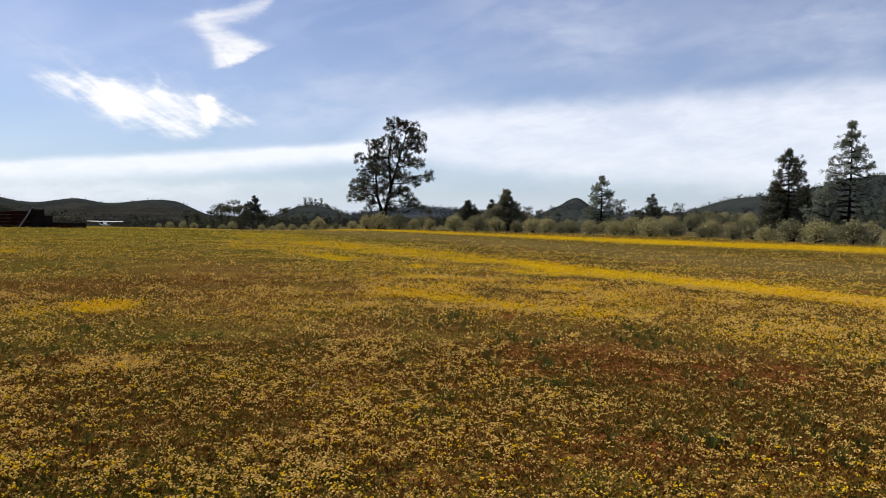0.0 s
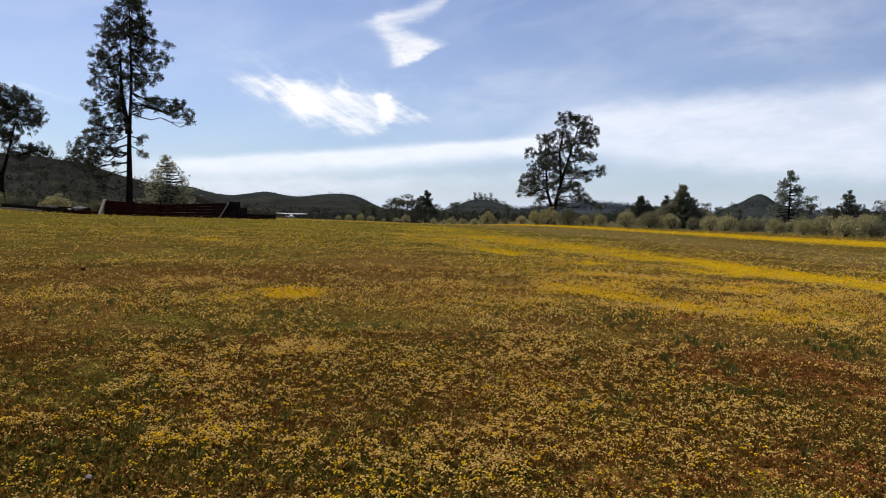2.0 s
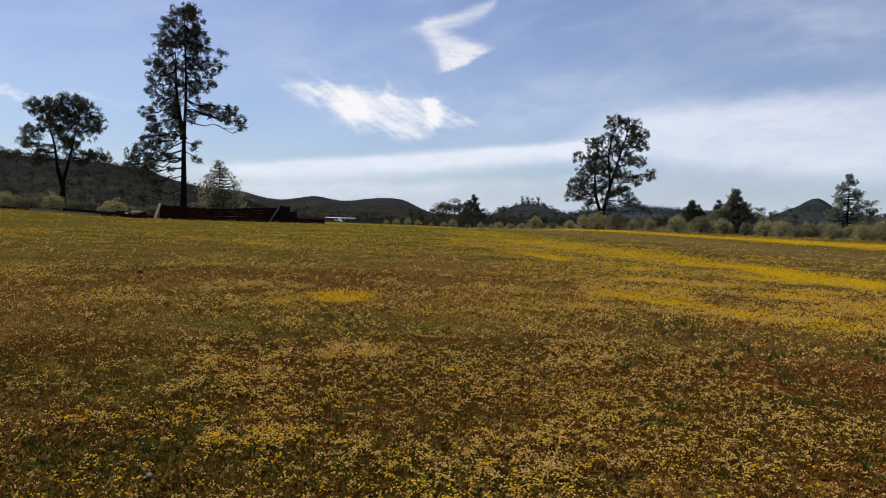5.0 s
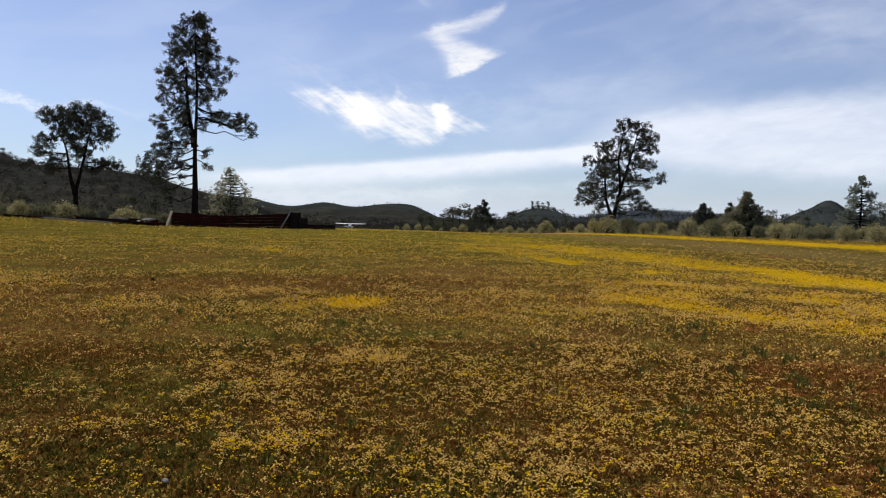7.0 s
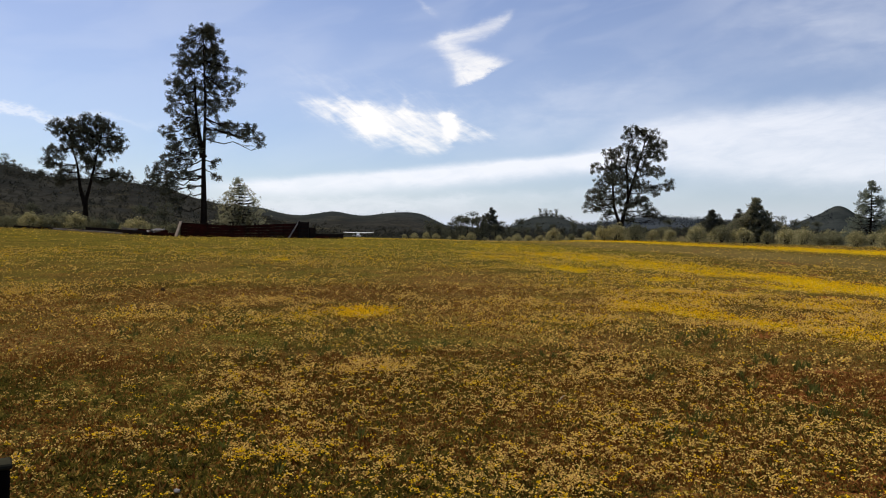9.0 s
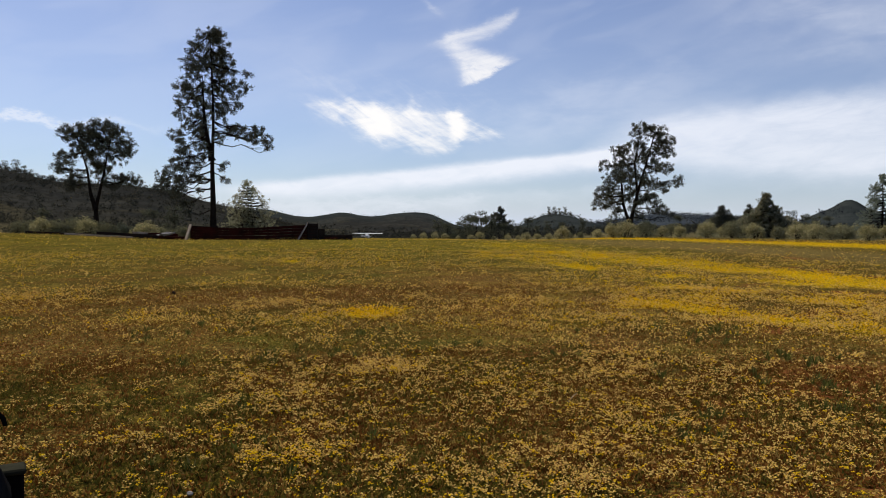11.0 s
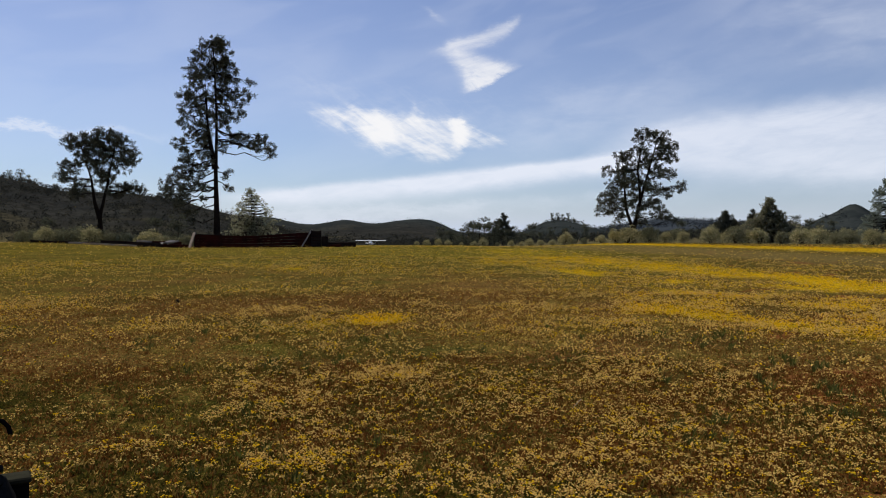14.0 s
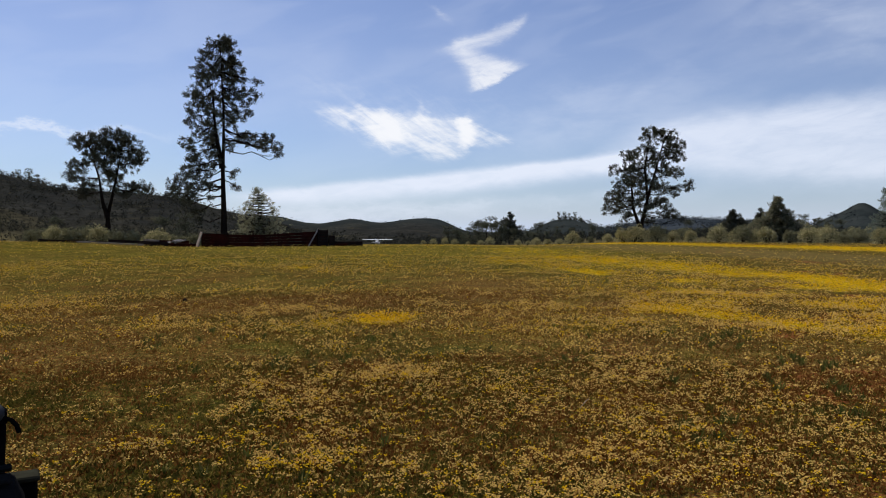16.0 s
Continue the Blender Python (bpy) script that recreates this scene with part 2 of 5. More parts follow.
def ground_material():
    m, n, b, _ = principled("meadow_soil")
    co = place_of(n)
    cover = n.tree.nodes.new("ShaderNodeVertexColor")
    cover.layer_name = "cover"
    part3 = n.tree.nodes.new("ShaderNodeSeparateColor")
    n.put(part3.inputs[0], cover.outputs[0])
    yellow, bare, far = part3.outputs
    big, mid, fine = n.noise(co, 0.35, 4.0, 0.6), n.noise(co, 3.0, 5.0, 0.65), n.noise(co, 24.0, 4.0, 0.65)
    soil = n.mix(n.ramp(mid, 0.3, 0.7), (0.195, 0.066, 0.022), (0.300, 0.115, 0.042))
    soil = n.mix(n.ramp(fine, 0.35, 0.7), soil, (0.085, 0.027, 0.008))
    # a mat of tiny leaves: every cell its own tone, olive, russet, straw or dark
    cells, clumps = n.voronoi(co, 62.0), n.voronoi(co, 21.0)
    leaf = n.tree.nodes.new("ShaderNodeSeparateColor")
    n.put(leaf.inputs[0], cells.outputs["Color"])
    tuft = n.tree.nodes.new("ShaderNodeSeparateColor")
    n.put(tuft.inputs[0], clumps.outputs["Color"])
    patchy = n.noise(co, 1.3, 3.0, 0.6)
    turf = n.tree.nodes.new("ShaderNodeVertexColor")
    turf.layer_name = "turf"
    turf3 = n.tree.nodes.new("ShaderNodeSeparateColor")
    n.put(turf3.inputs[0], turf.outputs[0])
    dry = turf3.outputs[0]
    lush = cover.outputs["Alpha"]
    green = n.mix(n.ramp(n.math("ADD", patchy, n.math("MULTIPLY", big, 0.4)), 0.58, 0.82), (0.075, 0.073, 0.014), (0.115, 0.080, 0.019))
    green = n.mix(lush, green, (0.148, 0.128, 0.015))
    green = n.mix(n.math("MULTIPLY", dry, 0.8), green, (0.245, 0.122, 0.052))
    green = n.mix(n.math("MULTIPLY", n.ramp(leaf.outputs[0], 0.45, 0.6), n.ramp(n.math("SUBTRACT", n.math("ADD", patchy, n.math("MULTIPLY", dry, 0.3)), n.math("MULTIPLY", lush, 0.3)), 0.3, 0.65)), green, (0.160, 0.062, 0.018))
    green = n.mix(n.ramp(leaf.outputs[1], 0.66, 0.78), green, (0.028, 0.027, 0.006))
    green = n.mix(n.ramp(leaf.outputs[2], 0.80, 0.9), green, (0.34, 0.24, 0.06))
    green = n.mix(n.ramp(tuft.outputs[0], 0.5, 0.9, 0.0, 0.5), green, (0.036, 0.038, 0.007))
    shade = n.noise(co, 0.55, 4.0, 0.62)
    green = n.mix(n.ramp(shade, 0.46, 0.62, 0.0, 0.4), green, (0.044, 0.040, 0.010))
    green = n.mix(n.math("MULTIPLY", n.ramp(shade, 0.48, 0.36), 0.4), green, (0.205, 0.155, 0.032))
    dots = n.math("ADD", n.math("MULTIPLY", fine, 0.6), n.math("MULTIPLY", mid, 0.4))
    grass_f = n.ramp(n.math("SUBTRACT", n.math("ADD", dots, 0.22), n.math("MULTIPLY", bare, 0.75)), 0.42, 0.60)
    col = n.mix(grass_f, soil, green)
    speck = n.math("MULTIPLY", n.math("SUBTRACT", leaf.outputs[1], 0.5), 0.34)
    bloom = n.math("ADD", n.math("MULTIPLY", yellow, 0.60), n.math("ADD", n.math("MULTIPLY", n.math("SUBTRACT", dots, 0.5), 1.8), speck))
    bloom = n.ramp(bloom, 0.25, 0.64, 0.0, 0.94)
    gold = n.mix(n.ramp(leaf.outputs[0], 0.35, 0.75), (0.60, 0.395, 0.006), (0.40, 0.262, 0.008))
    col = n.mix(bloom, col, gold)
    # the worn landing strip: thin drab turf over dust
    drab = n.mix(n.ramp(n.math("ADD", n.math("MULTIPLY", fine, 0.5), n.math("MULTIPLY", mid, 0.5)), 0.38, 0.62), (0.112, 0.086, 0.028), (0.190, 0.138, 0.052))
    col = n.mix(n.math("MULTIPLY", turf3.outputs[1], n.ramp(yellow, 0.45, 0.9, 0.8, 0.0)), col, drab)
    # hills: dusky brush with clearings of dry grass, colours lowered for backlight, cooled for haze
    scrub = n.mix(n.ramp(n.noise(co, 0.03, 5.0, 0.65), 0.4, 0.6), (0.020, 0.022, 0.022), (0.035, 0.036, 0.032))
    clearing = n.ramp(n.noise(co, 0.016, 5.0, 0.7, 0.6), 0.52, 0.62)
    scrub = n.mix(n.math("MULTIPLY", clearing, 0.75), scrub, (0.062, 0.056, 0.033))
    scrub = n.mix(n.ramp(n.noise(co, 0.22, 4.0, 0.7), 0.42, 0.62), scrub, (0.018, 0.018, 0.016))
    brush = n.mix(n.ramp(n.noise(co, 0.5, 4.0, 0.65), 0.4, 0.6), (0.052, 0.046, 0.026), (0.120, 0.104, 0.052))
    scrub = n.mix(yellow, scrub, brush)
    # pine woods further off: base colour turned blue-green to paint in haze
    far_haze_f = n.math("MULTIPLY", turf3.outputs[2], 0.9)
    scrub = n.mix(far_haze_f, scrub, n.mix(n.ramp(n.noise(co, 0.03, 5.0, 0.7), 0.4, 0.6), (0.021, 0.027, 0.028), (0.032, 0.039, 0.039)))
    # furthest ridges: paler blue yet, more haze in the colour
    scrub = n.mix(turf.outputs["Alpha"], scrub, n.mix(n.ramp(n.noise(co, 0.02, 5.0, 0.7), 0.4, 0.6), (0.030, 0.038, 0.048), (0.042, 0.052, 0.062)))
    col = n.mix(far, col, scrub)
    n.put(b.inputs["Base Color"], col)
    b.inputs["Roughness"].default_value = 0.95
    b.inputs["Specular IOR Level"].default_value = 0.0
    bump(n, b, n.math("ADD", n.math("ADD", fine, n.math("MULTIPLY", mid, 1.5)), n.math("MULTIPLY", cells.outputs["Distance"], 0.6)), 0.8, 0.04)
    return m


M_GROUND = ground_material()
M_BARK = plain("bark", (0.026, 0.019, 0.014), (0.012, 0.009, 0.008), 3.0, 0.95, 0, 0.8, 0.04)
M_PINE = leafy("pine_needles", (0.034, 0.038, 0.029), (0.138, 0.138, 0.098), (0.15, 0.14, 0.10), 0.05, 0.08)
M_OAK = leafy("oak_leaves", (0.105, 0.112, 0.070), (0.28, 0.275, 0.175), (0.30, 0.25, 0.17), 0.15, 0.35)
M_TREELINE = leafy("far_oak_leaves", (0.050, 0.058, 0.040), (0.150, 0.155, 0.100), (0.18, 0.15, 0.10), 0.1, 0.2)
M_GREYPINE = leafy("grey_pine_needles", (0.105, 0.130, 0.102), (0.300, 0.335, 0.262), (0.24, 0.22, 0.16), 0.08, 0.25)
M_POPLAR = leafy("poplar_leaves", (0.17, 0.175, 0.115), (0.42, 0.415, 0.27), (0.28, 0.24, 0.15), 0.1, 0.45)
M_BUSH = leafy("bush_leaves", (0.185, 0.175, 0.085), (0.46, 0.425, 0.215), (0.58, 0.51, 0.29), 0.2, 0.35)
M_BUSH_DARK = leafy("dark_bush_leaves", (0.105, 0.108, 0.060), (0.280, 0.270, 0.155), (0.32, 0.28, 0.16), 0.1, 0.2)
M_SCRUB = leafy("hill_scrub", (0.020, 0.022, 0.019), (0.054, 0.055, 0.043), (0.12, 0.105, 0.060), 0.12, 0.25)
# far trees: leaf colours shifted to blue, paler on the ridge, standing for haze
M_FAR_HAZED = leafy("far_pine_needles", (0.017, 0.020, 0.026), (0.030, 0.033, 0.041), None, 0, 0.1)
M_RIDGE_HAZED = leafy("ridge_pine_needles", (0.026, 0.033, 0.040), (0.042, 0.051, 0.058), None, 0, 0.1)
M_BLADE = leafy("grass_blades", (0.040, 0.038, 0.008), (0.148, 0.125, 0.023), (0.26, 0.160, 0.042), 0.2)
M_WEED = leafy("weed_leaves", (0.046, 0.056, 0.013), (0.130, 0.140, 0.036), (0.20, 0.17, 0.05), 0.15)
M_RUSSET = leafy("russet_stems", (0.082, 0.032, 0.007), (0.245, 0.108, 0.028), (0.38, 0.25, 0.065), 0.2)
M_GOLD = leafy("gold_petals", (0.70, 0.430, 0.010), (0.93, 0.63, 0.030), None, 0, 0.2)
M_CREAM = leafy("cream_petals", (0.64, 0.42, 0.085), (0.94, 0.715, 0.25), (0.52, 0.28, 0.10), 0.2, 0.35)
M_RUST = plain("dark_red_boards", (0.050, 0.011, 0.008), (0.022, 0.008, 0.006), 1.6, 0.85, 0, 0.5, 0.02)
M_DARK = plain("dark_timber", (0.030, 0.020, 0.016), (0.014, 0.010, 0.009), 2.0, 0.9, 0, 0.6, 0.02)
M_GREYWOOD = plain("bleached_timber", (0.36, 0.30, 0.24), (0.22, 0.17, 0.13), 2.5, 0.9, 0, 0.5, 0.02)
M_SHEET = plain("pale_sheet_metal", (0.34, 0.32, 0.30), (0.16, 0.14, 0.12), 3.0, 0.8, 0.0, 0.3, 0.02)
M_WHITE = plain("white_aircraft_paint", (0.82, 0.82, 0.80), (0.74, 0.74, 0.72), 1.2, 0.3, 0, 0.05, 0.002, 0.4)
M_MAROON = plain("maroon_stripe_paint", (0.20, 0.018, 0.022), (0.13, 0.012, 0.016), 3.0, 0.35, 0, 0.05, 0.002, 0.4)
M_GLASS = plain("dark_cabin_glass", (0.03, 0.035, 0.04), (0.02, 0.022, 0.026), 2.0, 0.06, 0, 0.02, 0.001, 0.6)
M_TYRE = plain("black_rubber", (0.010, 0.010, 0.010), (0.018, 0.017, 0.016), 14.0, 0.95, 0, 0.4, 0.004)
M_METAL = plain("brushed_metal", (0.52, 0.52, 0.52), (0.38, 0.38, 0.38), 9.0, 0.35, 0.9, 0.1, 0.002)
M_OLIVE = plain("olive_fender_plastic", (0.034, 0.034, 0.024), (0.020, 0.020, 0.015), 6.0, 0.85, 0, 0.15, 0.003)
M_BLACK = plain("black_plastic", (0.004, 0.004, 0.0045), (0.008, 0.0075, 0.0075), 16.0, 0.8, 0, 0.2, 0.002)
M_GREYCAP = plain("grey_plastic", (0.050, 0.055, 0.06), (0.035, 0.037, 0.04), 12.0, 0.85, 0, 0.1, 0.002)


# ---------------------------------------------------------------- the lie of the land
def bearing(x, y):
    return np.degrees(np.arctan2(-np.asarray(x, float), np.asarray(y, float)))


# bearing, half width in degrees, distance, depth, height seen in degrees
HILLS = [
    (63, 13, 560, 170, 6.6), (48.5, 6.5, 540, 150, 1.6), (41.2, 4.4, 520, 140, 1.85), (34.8, 3.8, 520, 130, 1.3), (38.4, 2.5, 520, 140, 0.42), (20.2, 1.5, 890, 160, 0.26), (-9.3, 1.3, 945, 90, 0.17), (-17.5, 3.0, 620, 130, 0.22),
    (33.2, 2.6, 900, 200, 1.0), (26.9, 1.6, 900, 200, 0.28), (26.0, 7.5, 900, 200, 0.92), (21.8, 2.3, 880, 180, 0.52),
    (10.8, 2.7, 620, 110, 1.08), (3.0, 4.5, 1700, 300, 0.95), (-3.5, 4.0, 1700, 300, 0.45), (-15.0, 6.0, 1700, 300, 0.9),
    (-8.9, 1.0, 950, 90, 0.46), (-9.3, 2.6, 950, 140, 1.16), (-7.2, 1.5, 930, 120, 0.18), (-6.9, 1.0, 930, 120, 0.2), (-31.0, 10.5, 560, 150, 3.5), (-20.5, 3.5, 600, 130, 0.55),
    (95, 25, 900, 300, 4.0), (150, 30, 1200, 400, 3.0), (-70, 25, 800, 300, 4.0), (-130, 30, 1200, 400, 3.0),
]


def land(x, y):
    """Height of the ground."""
    x, y = np.asarray(x, float), np.asarray(y, float)
    r, az = np.hypot(x, y), bearing(x, y)
    fall = 0.0045 + 0.0155 * smooth(4, 16, az)
    reach = np.maximum(r - 60, 0)
    reach = 260 * (1 - np.exp(-reach / 260))
    z = -fall * reach
    z = z + 0.5 * smooth(38, 49, az) * smooth(30, 66, r)
    z = z + 2.4 * smooth(-9, -20, az) * smooth(75, 150, r) * (1 - smooth(220, 420, r))
    z = z - 1.1 * smooth(100, 230, r) * smooth(12, 20, az) * (1 - smooth(34, 42, az))
    z = z + 0.4 * np.exp(-(((r - 150) / 45) ** 2)) * smooth(14, 20, az) * (1 - smooth(30, 34, az))
    for a, wide, far, deep, seen in HILLS:
        da = (az - a + 180) % 360 - 180
        z = z + (far * math.tan(radians(seen)) + 1.0) * np.exp(-((da / wide) ** 2) - ((r - far) / deep) ** 2)
    rough = smooth(250, 600, r)
    z = z + rough * (vnoise(x / 60, y / 60, 5, 4) - 0.5) * 6.5
    z = z + (vnoise(x / 1.3, y / 1.3, 9, 3) - 0.5) * 0.05 * (1 - smooth(30, 80, r))
    z = z + (vnoise(x / 9, y / 9, 12, 2) - 0.5) * 0.10 * smooth(4, 15, r)
    return z


def height(x, y):
    return float(land(np.array([x]), np.array([y]))[0])


def spot(x, y, cx, cy, a, b, turn=0.0):
    c, s = math.cos(radians(turn)), math.sin(radians(turn))
    u, v = (x - cx) * c + (y - cy) * s, -(x - cx) * s + (y - cy) * c
    return np.exp(-((u / a) ** 2) - (v / b) ** 2)


def strip(x, y, p, q, wide, edge=4):
    """1 along the line from p to q, falling off to its sides and ends; a high edge falls off sharply."""
    d = np.subtract(q, p)
    n = np.hypot(*d)
    u, v = ((x - p[0]) * d[0] + (y - p[1]) * d[1]) / n, (-(x - p[0]) * d[1] + (y - p[1]) * d[0]) / n
    over = np.maximum(np.maximum(-u, u - n), 0)
    return np.exp(-(np.abs(v / wide) ** edge) - (over / (1.2 * wide)) ** 2)


def ribbon(x, y, stops, edge=4):
    """A band along stops of (x, y, half width, strength)."""
    return np.maximum.reduce([0.5 * (a[3] + b[3]) * strip(x, y, a[:2], b[:2], 0.5 * (a[2] + b[2]), edge) for a, b in zip(stops, stops[1:])])


def track(x, y):
    """The worn landing strip across the meadow."""
    wx = x + (vnoise(x / 2.2, y / 2.2, 27, 3) - 0.5) * 2.2
    wy = y + (vnoise(x / 2.2, y / 2.2, 28, 3) - 0.5) * 2.2
    return ribbon(wx, wy, [(18, 14, 5.0, 1.0), (12.6, 21.5, 3.6, 1.0), (9.6, 26.5, 3.4, 1.0), (6.6, 34.0, 4.2, 1.0), (2.4, 43, 4.6, 0.95), (-4, 54, 4.6, 0.9), (-14, 70, 5.0, 0.8)])


def covers(x, y):
    """Shares of bloom and of bare red soil on the meadow."""
    wx = x + (vnoise(x / 1.1, y / 1.1, 21, 3) - 0.5) * 1.2
    wy = y + (vnoise(x / 1.1, y / 1.1, 22, 3) - 0.5) * 1.2
    sx, sy = 0.6 * x + 0.4 * wx, 0.6 * y + 0.4 * wy
    r = np.hypot(x, y)
    broken = 0.55 + 0.6 * smooth(0.32, 0.62, vnoise(x / 0.8, y / 1.2, 25, 3))
    gold = np.maximum.reduce([
        (0.55 + 0.45 * broken) * ribbon(sx, sy, [(9.6, 7.4, 1.0, 1.15), (7.2, 12.0, 1.0, 1.2), (4.6, 16.6, 1.05, 1.2), (2.3, 20.9, 1.1, 1.1)]),
        (0.45 + 0.5 * broken) * ribbon(wx, wy, [(2.3, 20.9, 1.2, 1.05), (-1.6, 26.6, 1.9, 0.85), (-6.0, 34.0, 2.8, 0.66), (-13, 50, 3.4, 0.5)]),
        broken * ribbon(wx, wy, [(2.2, 17.8, 0.7, 0.9), (-1.0, 19.6, 0.8, 0.95), (-4.0, 23.4, 1.0, 0.6), (-8.5, 31, 1.4, 0.4)]),
        0.66 * smooth(0.28, 0.6, vnoise(x / 0.7, y / 1.1, 24, 3)) * strip(wx, wy, (-0.6, 16.0), (2.6, 12.4), 2.4),
        0.8 * broken * spot(wx, wy, -0.85, 11.85, 0.5, 0.6, 4), 1.25 * spot(sx, sy, 0.85, 10.5, 0.5, 0.6, -5), 0.62 * broken * strip(wx, wy, (0.9, 10.3), (2.1, 9.4), 0.45), 0.8 * broken * strip(wx, wy, (-0.9, 11.8), (0.7, 10.6), 0.4),
        0.3 * broken * strip(wx, wy, (2.0, 9.6), (4.6, 8.5), 0.7), 0.3 * broken * spot(wx, wy, 4.9, 8.2, 1.1, 0.9), 0.6 * broken * spot(wx, wy, -0.2, 12.8, 0.8, 1.8),
        0.62 * spot(sx, sy, -1.52, 5.3, 0.14, 0.2), 0.6 * spot(sx, sy, -0.72, 4.86, 0.1, 0.16), 0.55 * spot(wx, wy, -1.7, 3.4, 0.3, 0.25), 0.5 * spot(wx, wy, -2.5, 3.6, 0.2, 0.3),
        1.5 * spot(sx, sy, -4.18, 9.28, 0.44, 0.5, 24), 0.8 * spot(wx, wy, -4.6, 8.75, 0.6, 0.4, 27), 0.46 * broken * spot(wx, wy, -6.8, 7.1, 1.1, 0.6, 43),
        0.5 * broken * spot(wx, wy, -10.3, 8.7, 0.8, 2.0, 50), 0.6 * spot(wx, wy, -9.0, 8.9, 0.4, 0.5, 45), 0.9 * spot(wx, wy, -12.7, 21.0, 0.6, 1.2, 31), 0.6 * spot(wx, wy, -7.4, 27.6, 1.6, 2.4, 15),
        (0.75 + 0.25 * broken) * ribbon(wx, wy, [(36, 27, 9.0, 1.05), (25, 43, 9.0, 1.05), (18, 50, 8.0, 1.05), (11.6, 56, 6.0, 1.0), (4.4, 66, 4.6, 0.95), (-14, 92, 4.5, 0.8)]),
    ])
    loose = 0.12 * smooth(-7, 3, x) * smooth(40, 22, r) + 0.30 * smooth(0.50, 0.75, vnoise(x / 2.6, y / 2.6, 31, 3)) * (0.4 + 0.6 * smooth(60, 10, r))
    left = 0.04 * smooth(-6, -16, x) + 0.30 * smooth(0.5, 0.64, vnoise(x / 2.6, y / 2.2, 33, 4)) * smooth(-3, -9, x) * smooth(12, 20, r)
    wx, wy = 0.4 * wx + 0.6 * x, 0.4 * wy + 0.6 * y
    bare = np.maximum.reduce([
        0.88 * spot(wx, wy, 1.35, 6.5, 0.85, 0.75), 0.85 * spot(wx, wy, 2.3, 6.15, 0.8, 0.45), 0.9 * spot(wx, wy, 1.05, 4.05, 0.42, 0.22, 20),
        0.35 * spot(wx, wy, 0.0, 3.5, 0.18, 0.13), 0.6 * spot(wx, wy, 0.43, 3.62, 0.15, 0.16), 0.25 * spot(wx, wy, -1.0, 7.65, 0.5, 0.5), 0.14 * spot(wx, wy, -5.2, 14.6, 2.6, 1.8, 30),
        (0.12 + 0.3 * smooth(-3, 1, x)) * smooth(0.60, 0.80, vnoise(x / 0.8, y / 0.8, 41, 3)),
    ])
    flowers = np.maximum(np.maximum(gold, loose), left) * (1 - 0.7 * bare)
    return np.clip(flowers * (1 - 0.75 * track(x, y) * (1 - smooth(0.8, 1.05, gold))), 0, 1), np.clip(bare * (1 - 0.6 * gold), 0, 1)


def dryness(x, y):
    """Where the turf is dry, mauve and russet rather than green."""
    wx = x + (vnoise(x / 0.9, y / 0.9, 71, 3) - 0.5) * 1.3
    wy = y + (vnoise(x / 0.9, y / 0.9, 72, 3) - 0.5) * 1.3
    near = smooth(28, 11, np.hypot(x, y))
    d = np.maximum.reduce([spot(wx, wy, -7.4, 10.4, 1.9, 1.7, 36), spot(wx, wy, -5.8, 11.9, 1.3, 1.8, 26), spot(wx, wy, -4.3, 14.4, 1.4, 3.6, 17), 0.9 * spot(wx, wy, -2.9, 10.3, 0.8, 1.6, 16), 0.8 * spot(wx, wy, -6.3, 5.7, 0.8, 1.3, 48),
                           0.7 * spot(wx, wy, -1.0, 8.4, 1.0, 0.6), 0.9 * spot(wx, wy, 1.6, 7.0, 1.6, 0.9)])
    west = 0.28 * smooth(20, 3, bearing(x, y)) * smooth(26, 12, np.hypot(x, y))
    d = np.maximum(d, west * (0.4 + 0.6 * smooth(0.3, 0.6, vnoise(x / 0.6, y / 0.5, 74, 3))))
    d = np.maximum(d, near * (0.36 + 0.36 * smooth(5, 8, np.hypot(x, y))) * smooth(0.52, 0.74, vnoise(x / 1.7, y / 1.4, 73, 3)))
    return np.clip(1.25 * d * (1 - 0.8 * greens(x, y)), 0, 1)


def greens(x, y):
    """Fresher, greener stretches of the near meadow."""
    wx = x + (vnoise(x / 0.9, y / 0.9, 75, 3) - 0.5) * 1.2
    wy = y + (vnoise(x / 0.9, y / 0.9, 76, 3) - 0.5) * 1.2
    return np.maximum.reduce([spot(wx, wy, -4.8, 5.9, 0.9, 1.1, 39), spot(wx, wy, -4.6, 7.3, 0.6, 0.8, 33), 0.6 * spot(wx, wy, -3.0, 4.6, 0.7, 0.7), 0.45 * spot(wx, wy, -3.5, 3.6, 1.2, 1.0), 0.4 * spot(wx, wy, -5.6, 7.6, 1.4, 0.7, 36), 0.6 * spot(wx, wy, 0.6, 4.5, 0.9, 0.5), 0.5 * spot(wx, wy, -8.6, 14.0, 3.0, 2.0, 36)])


def fill_mesh(name, verts, faces, slots=None):
    """A mesh from arrays: verts n x 3, faces m x k with the same k."""
    me = bpy.data.meshes.new(name)
    m, k = faces.shape
    me.vertices.add(len(verts))
    me.vertices.foreach_set("co", np.ascontiguousarray(verts, dtype=np.float32).ravel())
    me.loops.add(m * k)
    me.loops.foreach_set("vertex_index", np.ascontiguousarray(faces, dtype=np.int32).ravel())
    me.polygons.add(m)
    me.polygons.foreach_set("loop_start", np.arange(0, m * k, k, dtype=np.int32))
    if slots is not None:
        me.polygons.foreach_set("material_index", np.ascontiguousarray(slots, dtype=np.int32))
    me.update(calc_edges=True)
    me.validate()
    return me


def edge_far(az):
    """How far off the bushes begin, by bearing."""
    return np.interp(az, [-32, -24, -12, 0, 10, 20, 26], [60, 70, 86, 94, 100, 130, 170])


